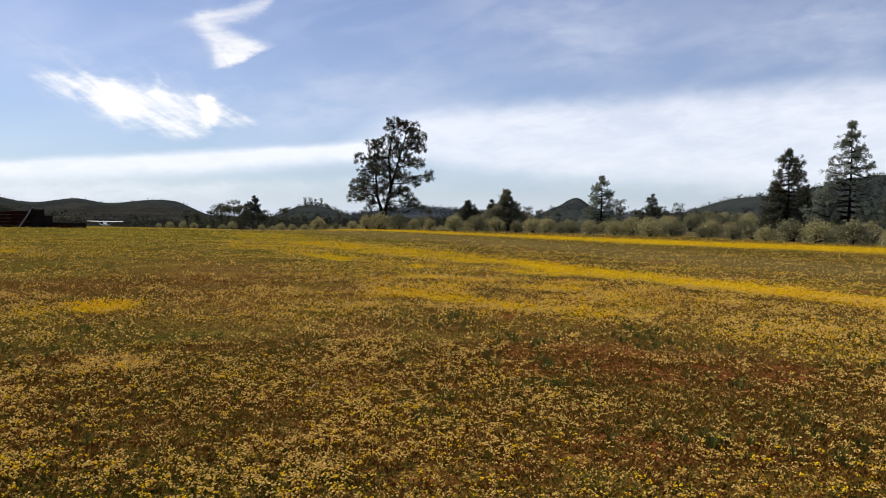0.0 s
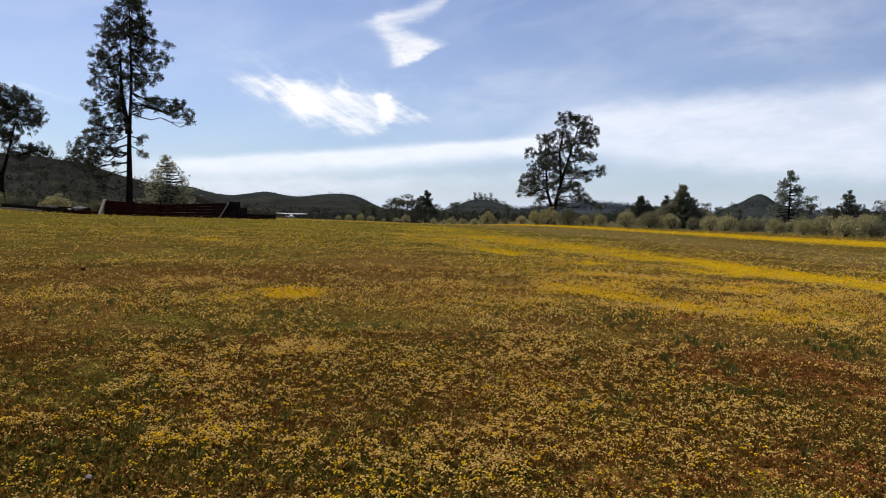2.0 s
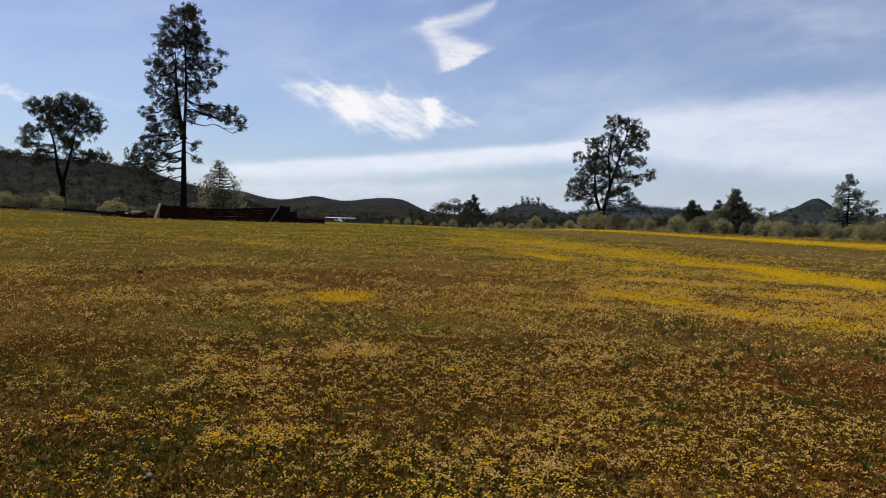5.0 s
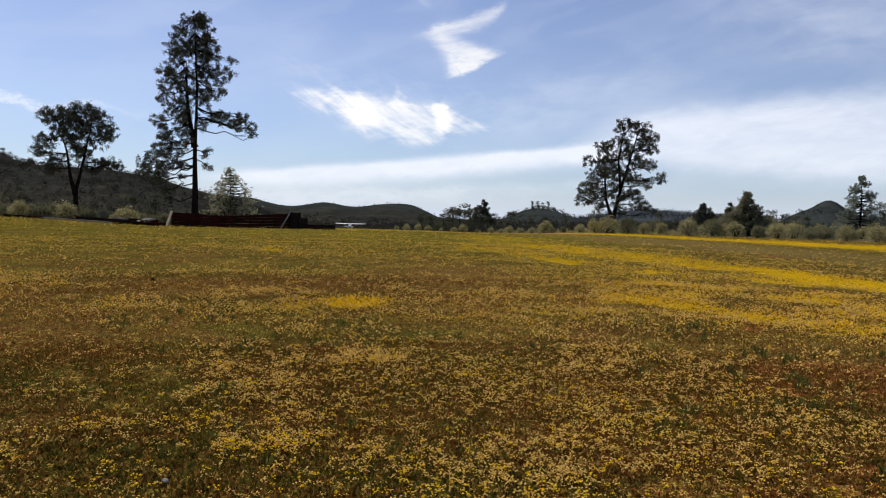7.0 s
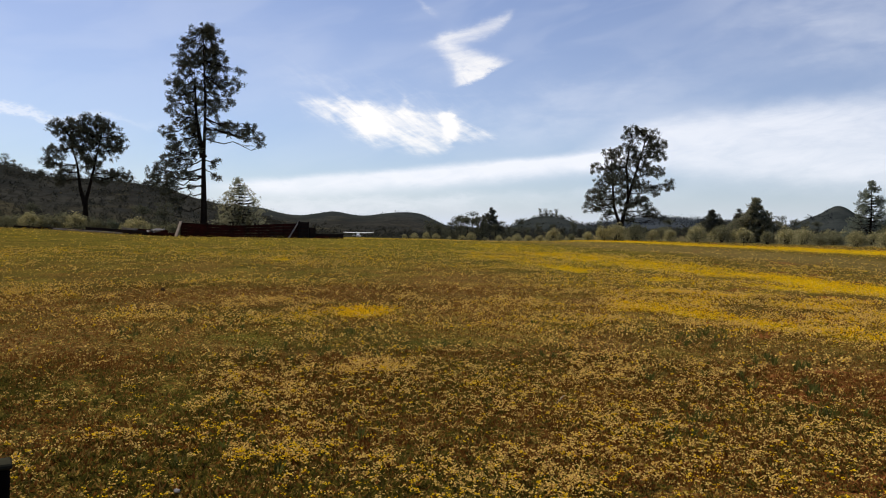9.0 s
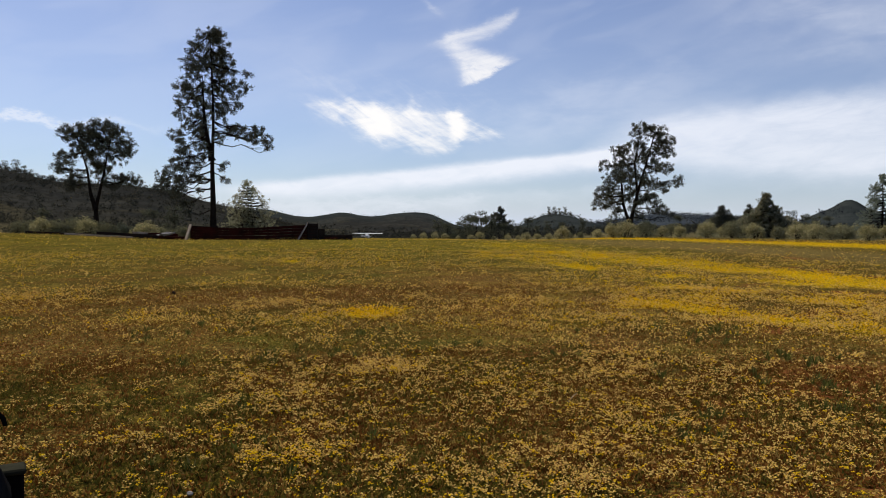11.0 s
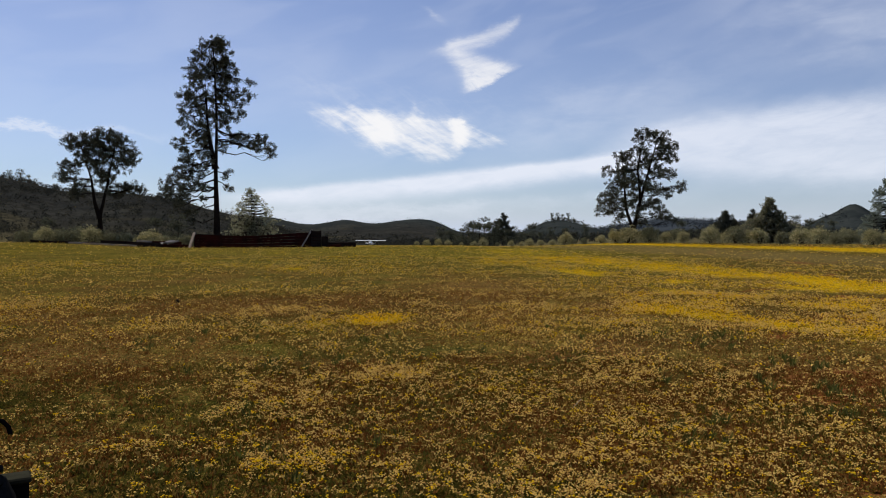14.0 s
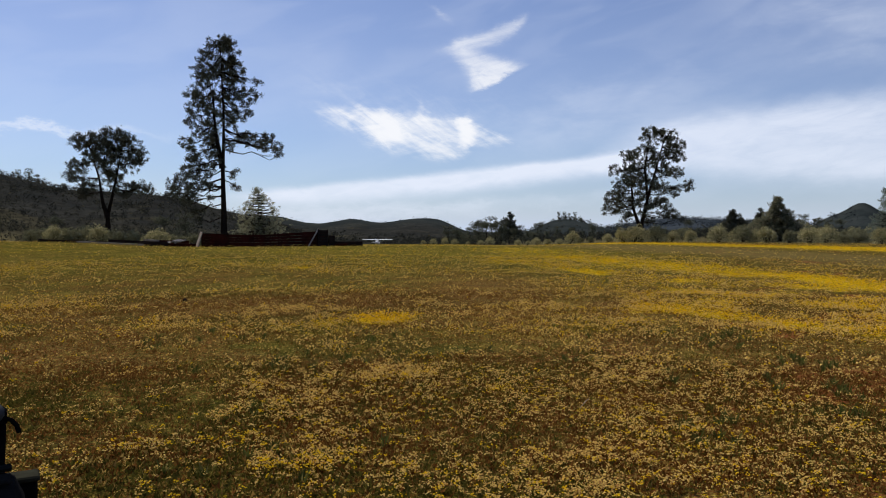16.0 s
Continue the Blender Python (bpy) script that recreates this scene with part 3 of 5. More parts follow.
def brush_edge(az):
    """Where the meadow gives way to brush."""
    return np.where((az > 27) | (az < -34), np.interp(az, [27, 33, 38, 60], [150, 110, 84, 80]), edge_far(az) * 1.02)


def build_ground():
    azs = np.concatenate([np.arange(-180, -38, 2.0), np.arange(-38, 60, 0.34), np.arange(60, 180, 2.0)])
    rs = np.concatenate([[0.4, 0.9, 1.5, 2.1], 2.6 * 1.026 ** np.arange(0, 295)])
    rs = rs[rs < 4600]
    a, r = np.meshgrid(np.radians(azs), rs, indexing="ij")
    x, y = (-np.sin(a) * r).ravel(), (np.cos(a) * r).ravel()
    z = land(x, y)
    na, nr = a.shape
    i, j = np.meshgrid(np.arange(na), np.arange(nr - 1), indexing="ij")
    i2 = (i + 1) % na
    f = np.stack([i * nr + j, i * nr + j + 1, i2 * nr + j + 1, i2 * nr + j], -1).reshape(-1, 4)
    verts = np.c_[x, y, z]
    me = fill_mesh("ground", verts, f)
    bm = bmesh.new()
    bm.from_mesh(me)
    bm.verts.ensure_lookup_table()
    bm.faces.new([bm.verts[k * nr] for k in range(na)])
    bm.to_mesh(me)
    bm.free()
    gold, bare = covers(x, y)
    rr = np.hypot(x, y)
    az = bearing(x, y)
    lush = np.maximum(0.5 * greens(x, y), smooth(16, 34, rr) * smooth(-4, 10, az), 0.4 * smooth(14, 32, az) * smooth(7, 14, rr)) * (0.35 + 0.65 * smooth(0.3, 0.6, vnoise(x / 6, y / 3, 61, 3))) * (1 - 0.45 * smooth(26, 46, az)) * (1 - 0.8 * track(x, y))
    rim = brush_edge(az)
    far = smooth(rim, rim * 1.07 + 2, rr + 6 * (vnoise(x / 9, y / 9, 3, 3) - 0.5))
    gold = np.where(far > 0.5, 1 - smooth(220, 380, rr), gold)
    layer = me.color_attributes.new("cover", "FLOAT_COLOR", "POINT")
    layer.data.foreach_set("color", np.c_[gold, bare, far, lush].astype(np.float32).ravel())
    turf = me.color_attributes.new("turf", "FLOAT_COLOR", "POINT")
    # blue and alpha channels: where haze tint is painted onto far slopes and ridges
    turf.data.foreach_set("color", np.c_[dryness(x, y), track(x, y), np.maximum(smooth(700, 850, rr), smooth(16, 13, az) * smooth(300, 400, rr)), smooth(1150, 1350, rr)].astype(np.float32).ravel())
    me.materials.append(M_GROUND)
    me.polygons.foreach_set("use_smooth", np.ones(len(me.polygons), dtype=bool))
    return tagged(new("ground", me), "red soil meadow with low grass and yellow bloom, rising to scrubby hills", "meadow", kind="structure")


build_ground()


# ---------------------------------------------------------------- builders
def part(name, bm, material, parent, label=""):
    """Links a bmesh as one mesh object under a thing or a part."""
    me = bpy.data.meshes.new(name)
    bm.to_mesh(me)
    bm.free()
    return mesh_part(name, me, material, parent, label)


def mesh_part(name, me, material, parent, label=""):
    if material is not None:
        me.materials.append(material)
    ob = new(name, me)
    ob.parent = parent
    if label:
        tagged(ob, label)
    return ob


def thing(name, place, label, category, group="", turn=0.0):
    ob = new(name)
    ob.empty_display_size = 0.2
    ob.matrix_world = pose(*place, 0, 0, turn)
    return tagged(ob, label, category, group)


def box(bm, size, m=Matrix(), bevel=0.0):
    made = bmesh.ops.create_cube(bm, size=1.0)["verts"]
    bmesh.ops.scale(bm, vec=size, verts=made)
    if bevel:
        edges = list({e for v in made for e in v.link_edges})
        made = list({v for f in bmesh.ops.bevel(bm, geom=edges, offset=bevel, segments=1, affect="EDGES")["faces"] for v in f.verts} | {v for v in made if v.is_valid})
    bmesh.ops.transform(bm, matrix=m, verts=made)


def tube_arrays(points, radii, sides):
    """A tapered tube along points."""
    pts = np.array(points, float)
    way = np.gradient(pts, axis=0)
    way /= np.linalg.norm(way, axis=1)[:, None] + 1e-9
    ref = np.where(np.abs(way[:, 2:3]) > 0.9, np.array([[1.0, 0, 0]]), np.array([[0, 0, 1.0]]))
    a = np.cross(way, ref)
    a /= np.linalg.norm(a, axis=1)[:, None] + 1e-9
    b = np.cross(way, a)
    ang = np.arange(sides) / sides * TAU
    ring = np.cos(ang)[None, :, None] * a[:, None] + np.sin(ang)[None, :, None] * b[:, None]
    v = (pts[:, None] + ring * np.array(radii, float)[:, None, None]).reshape(-1, 3)
    n = len(pts)
    i, j = np.meshgrid(np.arange(n - 1), np.arange(sides), indexing="ij")
    j2 = (j + 1) % sides
    f = np.stack([i * sides + j, i * sides + j2, (i + 1) * sides + j2, (i + 1) * sides + j], -1).reshape(-1, 4)
    return v, f


def tube_bm(points, radius, sides=8):
    """A closed round bar along points, as a bmesh."""
    v, f = tube_arrays(points, [radius] * len(points) if isinstance(radius, (int, float)) else radius, sides)
    bm = bmesh.new()
    vs = [bm.verts.new(p) for p in v]
    for q in f:
        bm.faces.new([vs[k] for k in q])
    bm.faces.new(vs[:sides])
    bm.faces.new(vs[-sides:][::-1])
    bmesh.ops.recalc_face_normals(bm, faces=bm.faces)
    return bm


def joined(pieces):
    vs, fs, base = [], [], 0
    for v, f in pieces:
        vs.append(v)
        fs.append(f + base)
        base += len(v)
    return np.concatenate(vs), np.concatenate(fs)


def sprays(rng, centres, size, count, thin=0.3, droop=0.0, up=0.25):
    """Tufts of small leaves about centres: every leaf a narrow bent kite."""
    n = len(centres) * count
    at = np.repeat(np.asarray(centres, float), count, 0)
    d = rng.normal(size=(n, 3))
    d[:, 2] += up - droop
    d /= np.linalg.norm(d, axis=1)[:, None]
    side = np.cross(d, rng.normal(size=(n, 3)))
    side /= np.linalg.norm(side, axis=1)[:, None] + 1e-9
    length = size * rng.uniform(0.55, 1.25, (n, 1))
    at = at + rng.normal(size=(n, 3)) * size * 0.35
    mid = at + d * length * 0.5
    tip = at + d * length - np.array([[0, 0, 1.0]]) * length * 0.15
    v = np.stack([at, mid + side * length * thin * 0.5, tip, mid - side * length * thin * 0.5], 1).reshape(-1, 3)
    return v, np.arange(n * 4).reshape(-1, 4)


def in_ball(rng, centre, radius, n, flat=0.8):
    d = rng.normal(size=(n, 3))
    d /= np.linalg.norm(d, axis=1)[:, None]
    q = d * (rng.uniform(0.12, 1.0, (n, 1)) ** 0.5) * radius
    q[:, 2] *= flat
    return q + np.asarray(centre)


def limb(rng, start, end, r0, r1, steps=6, sag=0.0, sides=6):
    """A crooked, tapering limb."""
    t = np.linspace(0, 1, steps)[:, None]
    p = np.asarray(start)[None] * (1 - t) + np.asarray(end)[None] * t
    long = np.linalg.norm(np.subtract(end, start))
    wob = rng.normal(size=(steps, 3)) * long * 0.035
    wob[0] = wob[-1] = 0
    p = p + wob
    p[:, 2] -= sag * long * 4 * (t * (1 - t))[:, 0]
    return tube_arrays(p, (r0 + (r1 - r0) * t[:, 0]), sides), p


def tree_of_masses(name, az, far, stems, masses, leaf_m, label, category="tree", leaf=0.25, dense=140, seed=1, trunk_r=0.3, group="", deep=0.8, lift=0.0, needles=30, spread=1.16):
    """A tree from its stems (lists of across, height) and its leaf masses (across, height, radius), with random depth."""
    rng = np.random.default_rng(seed)
    base = polar(az, far)
    base.z = height(base.x, base.y) - 0.15
    top = thing(name, base, label, category, group, az)
    wood, curves = [], []
    for k, stem in enumerate(stems):
        pts = np.array([(a, 0.35 * math.sin(h * 0.9 + k * 2) * (h / 10), h) for a, h in stem], float)
        t = np.linspace(0, len(pts) - 1, 22)
        p = np.stack([np.interp(t, np.arange(len(pts)), pts[:, c]) for c in range(3)], 1)
        p[1:-1] = 0.25 * p[:-2] + 0.5 * p[1:-1] + 0.25 * p[2:]
        r = trunk_r * (0.75 ** k) * (1 - 0.93 * (np.linspace(0, 1, 22) ** 0.85))
        r[0] *= 1.35
        wood.append(tube_arrays(p, r + 0.012, 9))
        curves.append(p)
    spine = np.concatenate(curves)
    leaves = []
    for a, h, rad in masses:
        rad *= spread
        depth = rng.uniform(-1, 1) * deep * (1.2 + 0.35 * abs(a))
        c = np.array([a, depth, h])
        low = spine[(spine[:, 2] < h + 0.5 + 2 * lift - 0.12 * np.abs(spine[:, 0] - a)) & (spine[:, 2] > 0.8)]
        low = low if len(low) else spine[:4]
        s = low[np.argmin(np.linalg.norm((low - c - (0, 0, lift)) * (1, 1, 1.3), axis=1))]
        w_, p = limb(rng, s, c, 0.045 + 0.03 * rad, 0.02, 7, 0.05)
        wood.append(w_)
        tips = in_ball(rng, c, rad * 1.02, max(6, int(dense / 4.4 * rad * rad)))
        for tip in tips[:: 1 if needles > 20 else 6]:
            wood.append(limb(rng, p[rng.integers(3, 7)], tip, 0.022, 0.006, 3, 0.03, 3)[0])
        leaves.append(sprays(rng, tips, leaf, needles, 0.27, 0.0, 0.3))
    v, f = joined(wood)
    me = fill_mesh("trunk", v, f)
    me.polygons.foreach_set("use_smooth", np.ones(len(f), dtype=bool))
    mesh_part("trunk", me, M_BARK, top)
    v, f = joined(leaves)
    mesh_part("crown", fill_mesh("crown", v, f), leaf_m, top)
    return top


def conifer_masses(rng, tall, wide, rows, first=0.15, taper=0.9, gap=0.1):
    """Leaf masses in uneven whorls up a spire."""
    out = []
    for k in range(rows):
        q = k / (rows - 1)
        h = tall * (first + (1 - first) * q * 0.97)
        reach = wide * 0.5 * ((1 - q) ** taper) * (0.75 + 0.35 * math.sin(min(1, q * 6) * 1.57))
        n = max(1, int(2 + 3.2 * reach))
        for _ in range(n):
            if rng.uniform() < gap:
                continue
            out.append((rng.uniform(-1, 1) * reach, h + rng.uniform(-0.9, 0.6) * tall / rows, max(0.32, 0.42 * reach * rng.uniform(0.6, 1.15))))
    out.append((0, tall - 0.25, 0.3))
    return out


def whorl_masses(rng, tall, wide, rows, taper=0.8, first=0.06):
    """Small leaf masses along the branches of an airy spire, in whorls with sky between."""
    out = []
    for k in range(rows):
        q = k / (rows - 1)
        reach = wide * 0.5 * ((1 - q) ** taper) * rng.uniform(0.75, 1.12)
        for _ in range(int(5 + 2.4 * reach)):
            u = rng.uniform(0.15, 1.0)
            side = rng.choice([-1, 1])
            out.append((side * u * reach, tall * (first + (1 - first) * q * 0.96) - 0.08 * u * reach + rng.uniform(-0.25, 0.25), 0.32 + 0.16 * reach * rng.uniform(0.6, 1.2)))
    out.append((0, tall - 0.3, 0.3))
    return out


def round_masses(rng, tall, wide, n, low=0.3):
    out = []
    for _ in range(n):
        h = tall * rng.uniform(low, 0.95)
        q = (h / tall - low) / (1 - low)
        reach = wide * 0.5 * math.sqrt(max(0.08, 1 - (2 * q - 0.9) ** 2 * 0.85))
        out.append((rng.uniform(-1, 1) * reach * 0.8, h - 0.05 * tall, wide * rng.uniform(0.12, 0.2)))
    return out


# ---------------------------------------------------------------- the three tall pines that stand alone
tree_of_masses(
    "pine_tree", 43.9, 85, [[(0, 0), (0.0, 1.8), (-0.05, 3.1), (0.35, 4.8), (0.9, 7.5), (1.5, 10.6)], [(-0.05, 2.9), (-0.5, 4.5), (-0.8, 7.0), (-1.6, 9.8)]],
    [(-1.8, 10.4, 1.5), (-0.77, 10.9, 1.1), (0.77, 11.3, 1.4), (2.6, 10.1, 1.2), (1.7, 10.8, 1.0), (-2.7, 8.3, 1.1), (-0.34, 8.8, 1.4), (2.2, 8.6, 1.2),
     (-3.1, 6.9, 0.95), (-1.6, 6.2, 1.1), (0.77, 6.9, 1.2), (3.1, 6.0, 0.85), (4.1, 6.1, 0.55), (1.5, 5.5, 0.8), (-2.4, 5.3, 0.75), (-1.3, 9.3, 1.0), (3.2, 9.0, 0.7), (0.17, 10.0, 1.2), (0.95, 9.4, 1.1), (2.5, 6.2, 0.7), (0, 7.6, 1.0)],
    M_PINE, "tall dark gray pine with a forked trunk and flat crown", "tree", seed=11, trunk_r=0.33, dense=120, needles=36, spread=1.1)
tree_of_masses(
    "pine_tree", 36.2, 75, [[(0, 0), (0.05, 3.0), (-0.05, 7.0), (0.1, 12.0), (-0.2, 19.4)], [(-0.05, 7.6), (-0.7, 11.0), (-0.9, 15.5)]],
    [(-0.2, 18.9, 1.3), (0.9, 18.5, 0.9), (-1.4, 18.2, 0.95), (-2.0, 16.3, 1.0), (1.5, 16.3, 0.95), (1.6, 15.0, 0.8), (-2.6, 14.2, 0.9), (-2.9, 12.2, 0.8), (0.3, 17.6, 1.1), (0.5, 19.4, 0.8), (0.1, 19.6, 0.6), (-1.1, 17.0, 1.3), (1.0, 17.4, 1.1), (-0.1, 16.3, 1.2), (-1.8, 15.0, 1.1), (0.1, 14.9, 1.2), (2.9, 15.1, 0.75), (3.3, 15.9, 0.5),
     (2.0, 14.0, 0.8), (-2.2, 13.2, 1.2), (0.4, 12.9, 1.2), (1.7, 12.8, 0.9), (-1.8, 11.1, 1.2), (1.7, 11.0, 0.9), (-3.2, 9.9, 0.85), (-1.2, 9.5, 1.0), (3.1, 9.9, 0.95),
     (4.8, 9.9, 0.8), (4.2, 10.5, 0.7), (5.3, 9.2, 0.5), (-2.5, 7.9, 1.15), (-3.9, 6.1, 1.1), (-4.6, 5.6, 0.7), (-1.1, 7.8, 0.8), (-1.9, 6.5, 1.0), (1.0, 7.0, 0.6), (1.2, 5.9, 0.45),
     (-3.1, 4.6, 0.9), (-2.4, 3.6, 0.7), (-1.2, 4.6, 0.45), (-2.4, 2.6, 0.5), (-1.0, 13.9, 1.0), (-0.9, 12.2, 1.1), (0.9, 14.3, 0.8), (0.8, 16.0, 0.9), (-0.9, 10.6, 1.0), (0.8, 11.8, 0.8), (0.6, 9.6, 0.7), (-0.7, 8.6, 0.8), (-2.8, 9.0, 0.9),
     (-3.2, 7.0, 1.0), (-3.0, 5.6, 0.9), (2.4, 10.6, 0.8), (3.9, 10.0, 0.8), (-3.6, 5.0, 0.8), (-1.4, 5.6, 0.7)],
    M_PINE, "very tall dark gray pine with drooping lower limbs", "tree", seed=12, trunk_r=0.36, dense=100, needles=36, spread=1.08, lift=0.6)
tree_of_masses(
    "pine_tree", 5.35, 95, [[(0, 0), (0.05, 2.2), (0.8, 5.6), (1.9, 9.6), (2.7, 12.8)], [(0.05, 1.4), (-0.9, 4.2), (-1.2, 7.6), (-1.4, 10.3)], [(0.8, 5.6), (0.4, 9.0), (0.9, 12.6)]],
    [(0.9, 13.2, 1.1), (2.9, 12.8, 1.2), (1.9, 13.5, 0.8), (4.4, 11.9, 0.85), (-1.4, 10.6, 1.0), (-0.6, 11.0, 0.7), (-3.2, 8.9, 0.75), (-0.4, 9.2, 1.2), (2.2, 10.2, 1.2), (4.2, 10.5, 0.9), (-2.0, 7.3, 1.2),
     (0.9, 7.6, 1.3), (3.9, 8.3, 0.9), (5.4, 7.0, 0.8), (3.9, 6.3, 0.85), (-3.4, 5.4, 1.1), (-1.0, 5.2, 1.2), (1.6, 4.8, 1.1), (2.9, 5.0, 0.8), (3.9, 3.5, 0.8), (-4.0, 4.1, 0.75), (-1.9, 3.3, 0.9), (0.9, 3.0, 0.7), (4.6, 3.0, 0.5), (1.0, 11.6, 1.0), (3.3, 11.3, 1.0), (0.9, 10.2, 1.0), (-1.6, 9.0, 1.0), (2.4, 8.8, 1.1), (-0.6, 7.4, 1.1), (2.3, 6.6, 1.1), (0.3, 5.9, 1.0), (-2.5, 6.1, 1.0), (-2.6, 4.4, 1.0), (0.4, 4.0, 0.9), (2.6, 3.8, 0.8)],
    M_PINE, "tall gray pine leaning slightly with airy tufted crown", "tree", seed=13, trunk_r=0.32, dense=120, needles=36, spread=1.14)

# ---------------------------------------------------------------- other trees about the meadow
R = np.random.default_rng(5)
tree_of_masses("poplar_tree", 33.75, 78, [[(0, 0), (0.05, 2.5), (0.0, 5.6)]], conifer_masses(R, 6.0, 4.8, 18, 0.14, 0.55, 0.0), M_POPLAR,
               "small pale green poplar with open crown behind the wall", seed=21, trunk_r=0.1, leaf=0.16, dense=34, needles=20)
for az, far, tall, wide, rows, mat, label, seed, airy in [
    (-1.03, 150, 5.6, 5.0, 14, M_PINE, "young dark pine above the bushes", 31, 130),
    (-3.85, 108, 6.0, 6.6, 24, M_OAK, "bushy young pine with pointed crown among the bushes", 32, 46),
    (-2.75, 120, 4.9, 2.4, 10, M_PINE, "small pointed pine beside a bushier one", 37, 90),
    (-14.5, 150, 6.3, 5.4, 9, M_PINE, "short young pine among far bushes", 34, 50),
]:
    tree_of_masses("pine_tree", az, far, [[(0, 0), (0.1, tall * 0.5), (0, tall * 0.97)]], conifer_masses(np.random.default_rng(seed), tall, wide, rows, 0.10, 1.0 if rows > 20 else 0.62, 0.03 if rows > 20 else 0.2), mat,
                   label, seed=seed, trunk_r=0.02 * tall + 0.03, leaf=0.26, dense=airy, deep=0.9)
for az, far, tall, wide, rows, mat, label, seed, airy, taper in [
    (-10.85, 120, 8.7, 6.6, 12, M_GREYPINE, "mid green young pine standing behind the bushes", 33, 44, 0.55), (-23.5, 95, 9.9, 5.6, 14, M_PINE, "dark rugged pine with uneven crown", 35, 90, 0.34), (-27.25, 92, 12.6, 8.8, 15, M_GREYPINE, "tall grey green pine with whorled airy branches", 36, 42, 0.72)]:
    tree_of_masses("pine_tree", az, far, [[(0, 0), (0.1, tall * 0.5), (0, tall * 0.97)]], whorl_masses(np.random.default_rng(seed), tall, wide, rows, taper), mat, label, seed=seed, trunk_r=0.2, leaf=0.24, dense=airy, deep=1.0)
woods = []
for k, (tall, wide) in enumerate([(7.5, 6.5), (9.0, 6.0), (6.0, 6.5)]):
    rg = np.random.default_rng(60 + k)
    woods.append(tree_of_masses("oak_tree", [17.6, 16.4, 19.0][k], [225, 230, 250][k], [[(0, 0), (0.2, tall * 0.5), (-0.1, tall * 0.85)]], round_masses(rg, tall, wide, 22, 0.15), M_TREELINE,
                                "dark green oak in the far tree line", seed=60 + k, trunk_r=0.2, leaf=0.5, dense=28, needles=12, group="far tree line"))
tree_of_masses("pine_tree", 15.0, 230, [[(0, 0), (0.2, 5), (0, 9.3)]], conifer_masses(np.random.default_rng(66), 9.8, 6.0, 9, 0.2, 0.5, 0.1), M_PINE,
               "broad dark pine rising from the far tree line", seed=66, trunk_r=0.25, leaf=0.42, dense=45, group="far tree line")
RW = np.random.default_rng(8)
for az, far, size in [(18.4, 235, 0.75), (17.0, 228, 1.0), (16.0, 220, 0.95), (14.2, 240, 0.7), (13.6, 260, 0.8), (12.9, 270, 0.9), (12.2, 280, 0.7), (11.4, 300, 0.65), (10.4, 300, 0.7),
                      (9.6, 300, 0.65), (19.6, 215, 0.75), (18.9, 205, 0.7), (18.0, 215, 0.85), (17.3, 205, 0.75), (16.7, 212, 0.9), (15.6, 210, 0.85), (14.6, 215, 0.6), (13.2, 250, 0.7), (11.3, 612, 0.8), (10.9, 615, 0.75), (10.5, 612, 0.7), (10.1, 610, 0.85), (9.7, 605, 0.65), (49.3, 560, 0.9), (48.7, 555, 1.1), (48.2, 550, 0.9), (46.6, 545, 0.9), (45.4, 540, 0.8), (8.8, 290, 0.7), (6.9, 240, 0.6), (4.1, 150, 0.5), (1.9, 170, 0.55), (-0.2, 210, 0.6), (-2.3, 170, 0.7), (-2.9, 160, 0.55), (-5.4, 180, 0.65), (-6.3, 200, 0.7), (-4.9, 235, 0.7), (-5.9, 245, 0.7), (-7.0, 230, 0.65), (-7.8, 250, 0.7), (0.8, 230, 0.6), (-1.9, 240, 0.65), (-12.2, 150, 0.75),
                      (-13.4, 170, 0.6), (-16.3, 200, 0.65), (-22.2, 108, 0.5), (-24.9, 104, 0.55), (-26.0, 100, 0.5), (-29.4, 100, 0.6), (38.8, 110, 0.6), (40.2, 120, 0.6), (34.9, 110, 0.42), (33.1, 110, 0.4), (45.5, 130, 0.6), (47.2, 130, 0.6)]:
    p = polar(az, far)
    ob = copy_thing(woods[int(RW.integers(0, 3))], pose(p.x, p.y, height(p.x, p.y) - 0.3, 0, 0, RW.uniform(0, 360)) @ Matrix.Scale(size * RW.uniform(0.9, 1.05), 4))
    ob["group"] = "background trees"


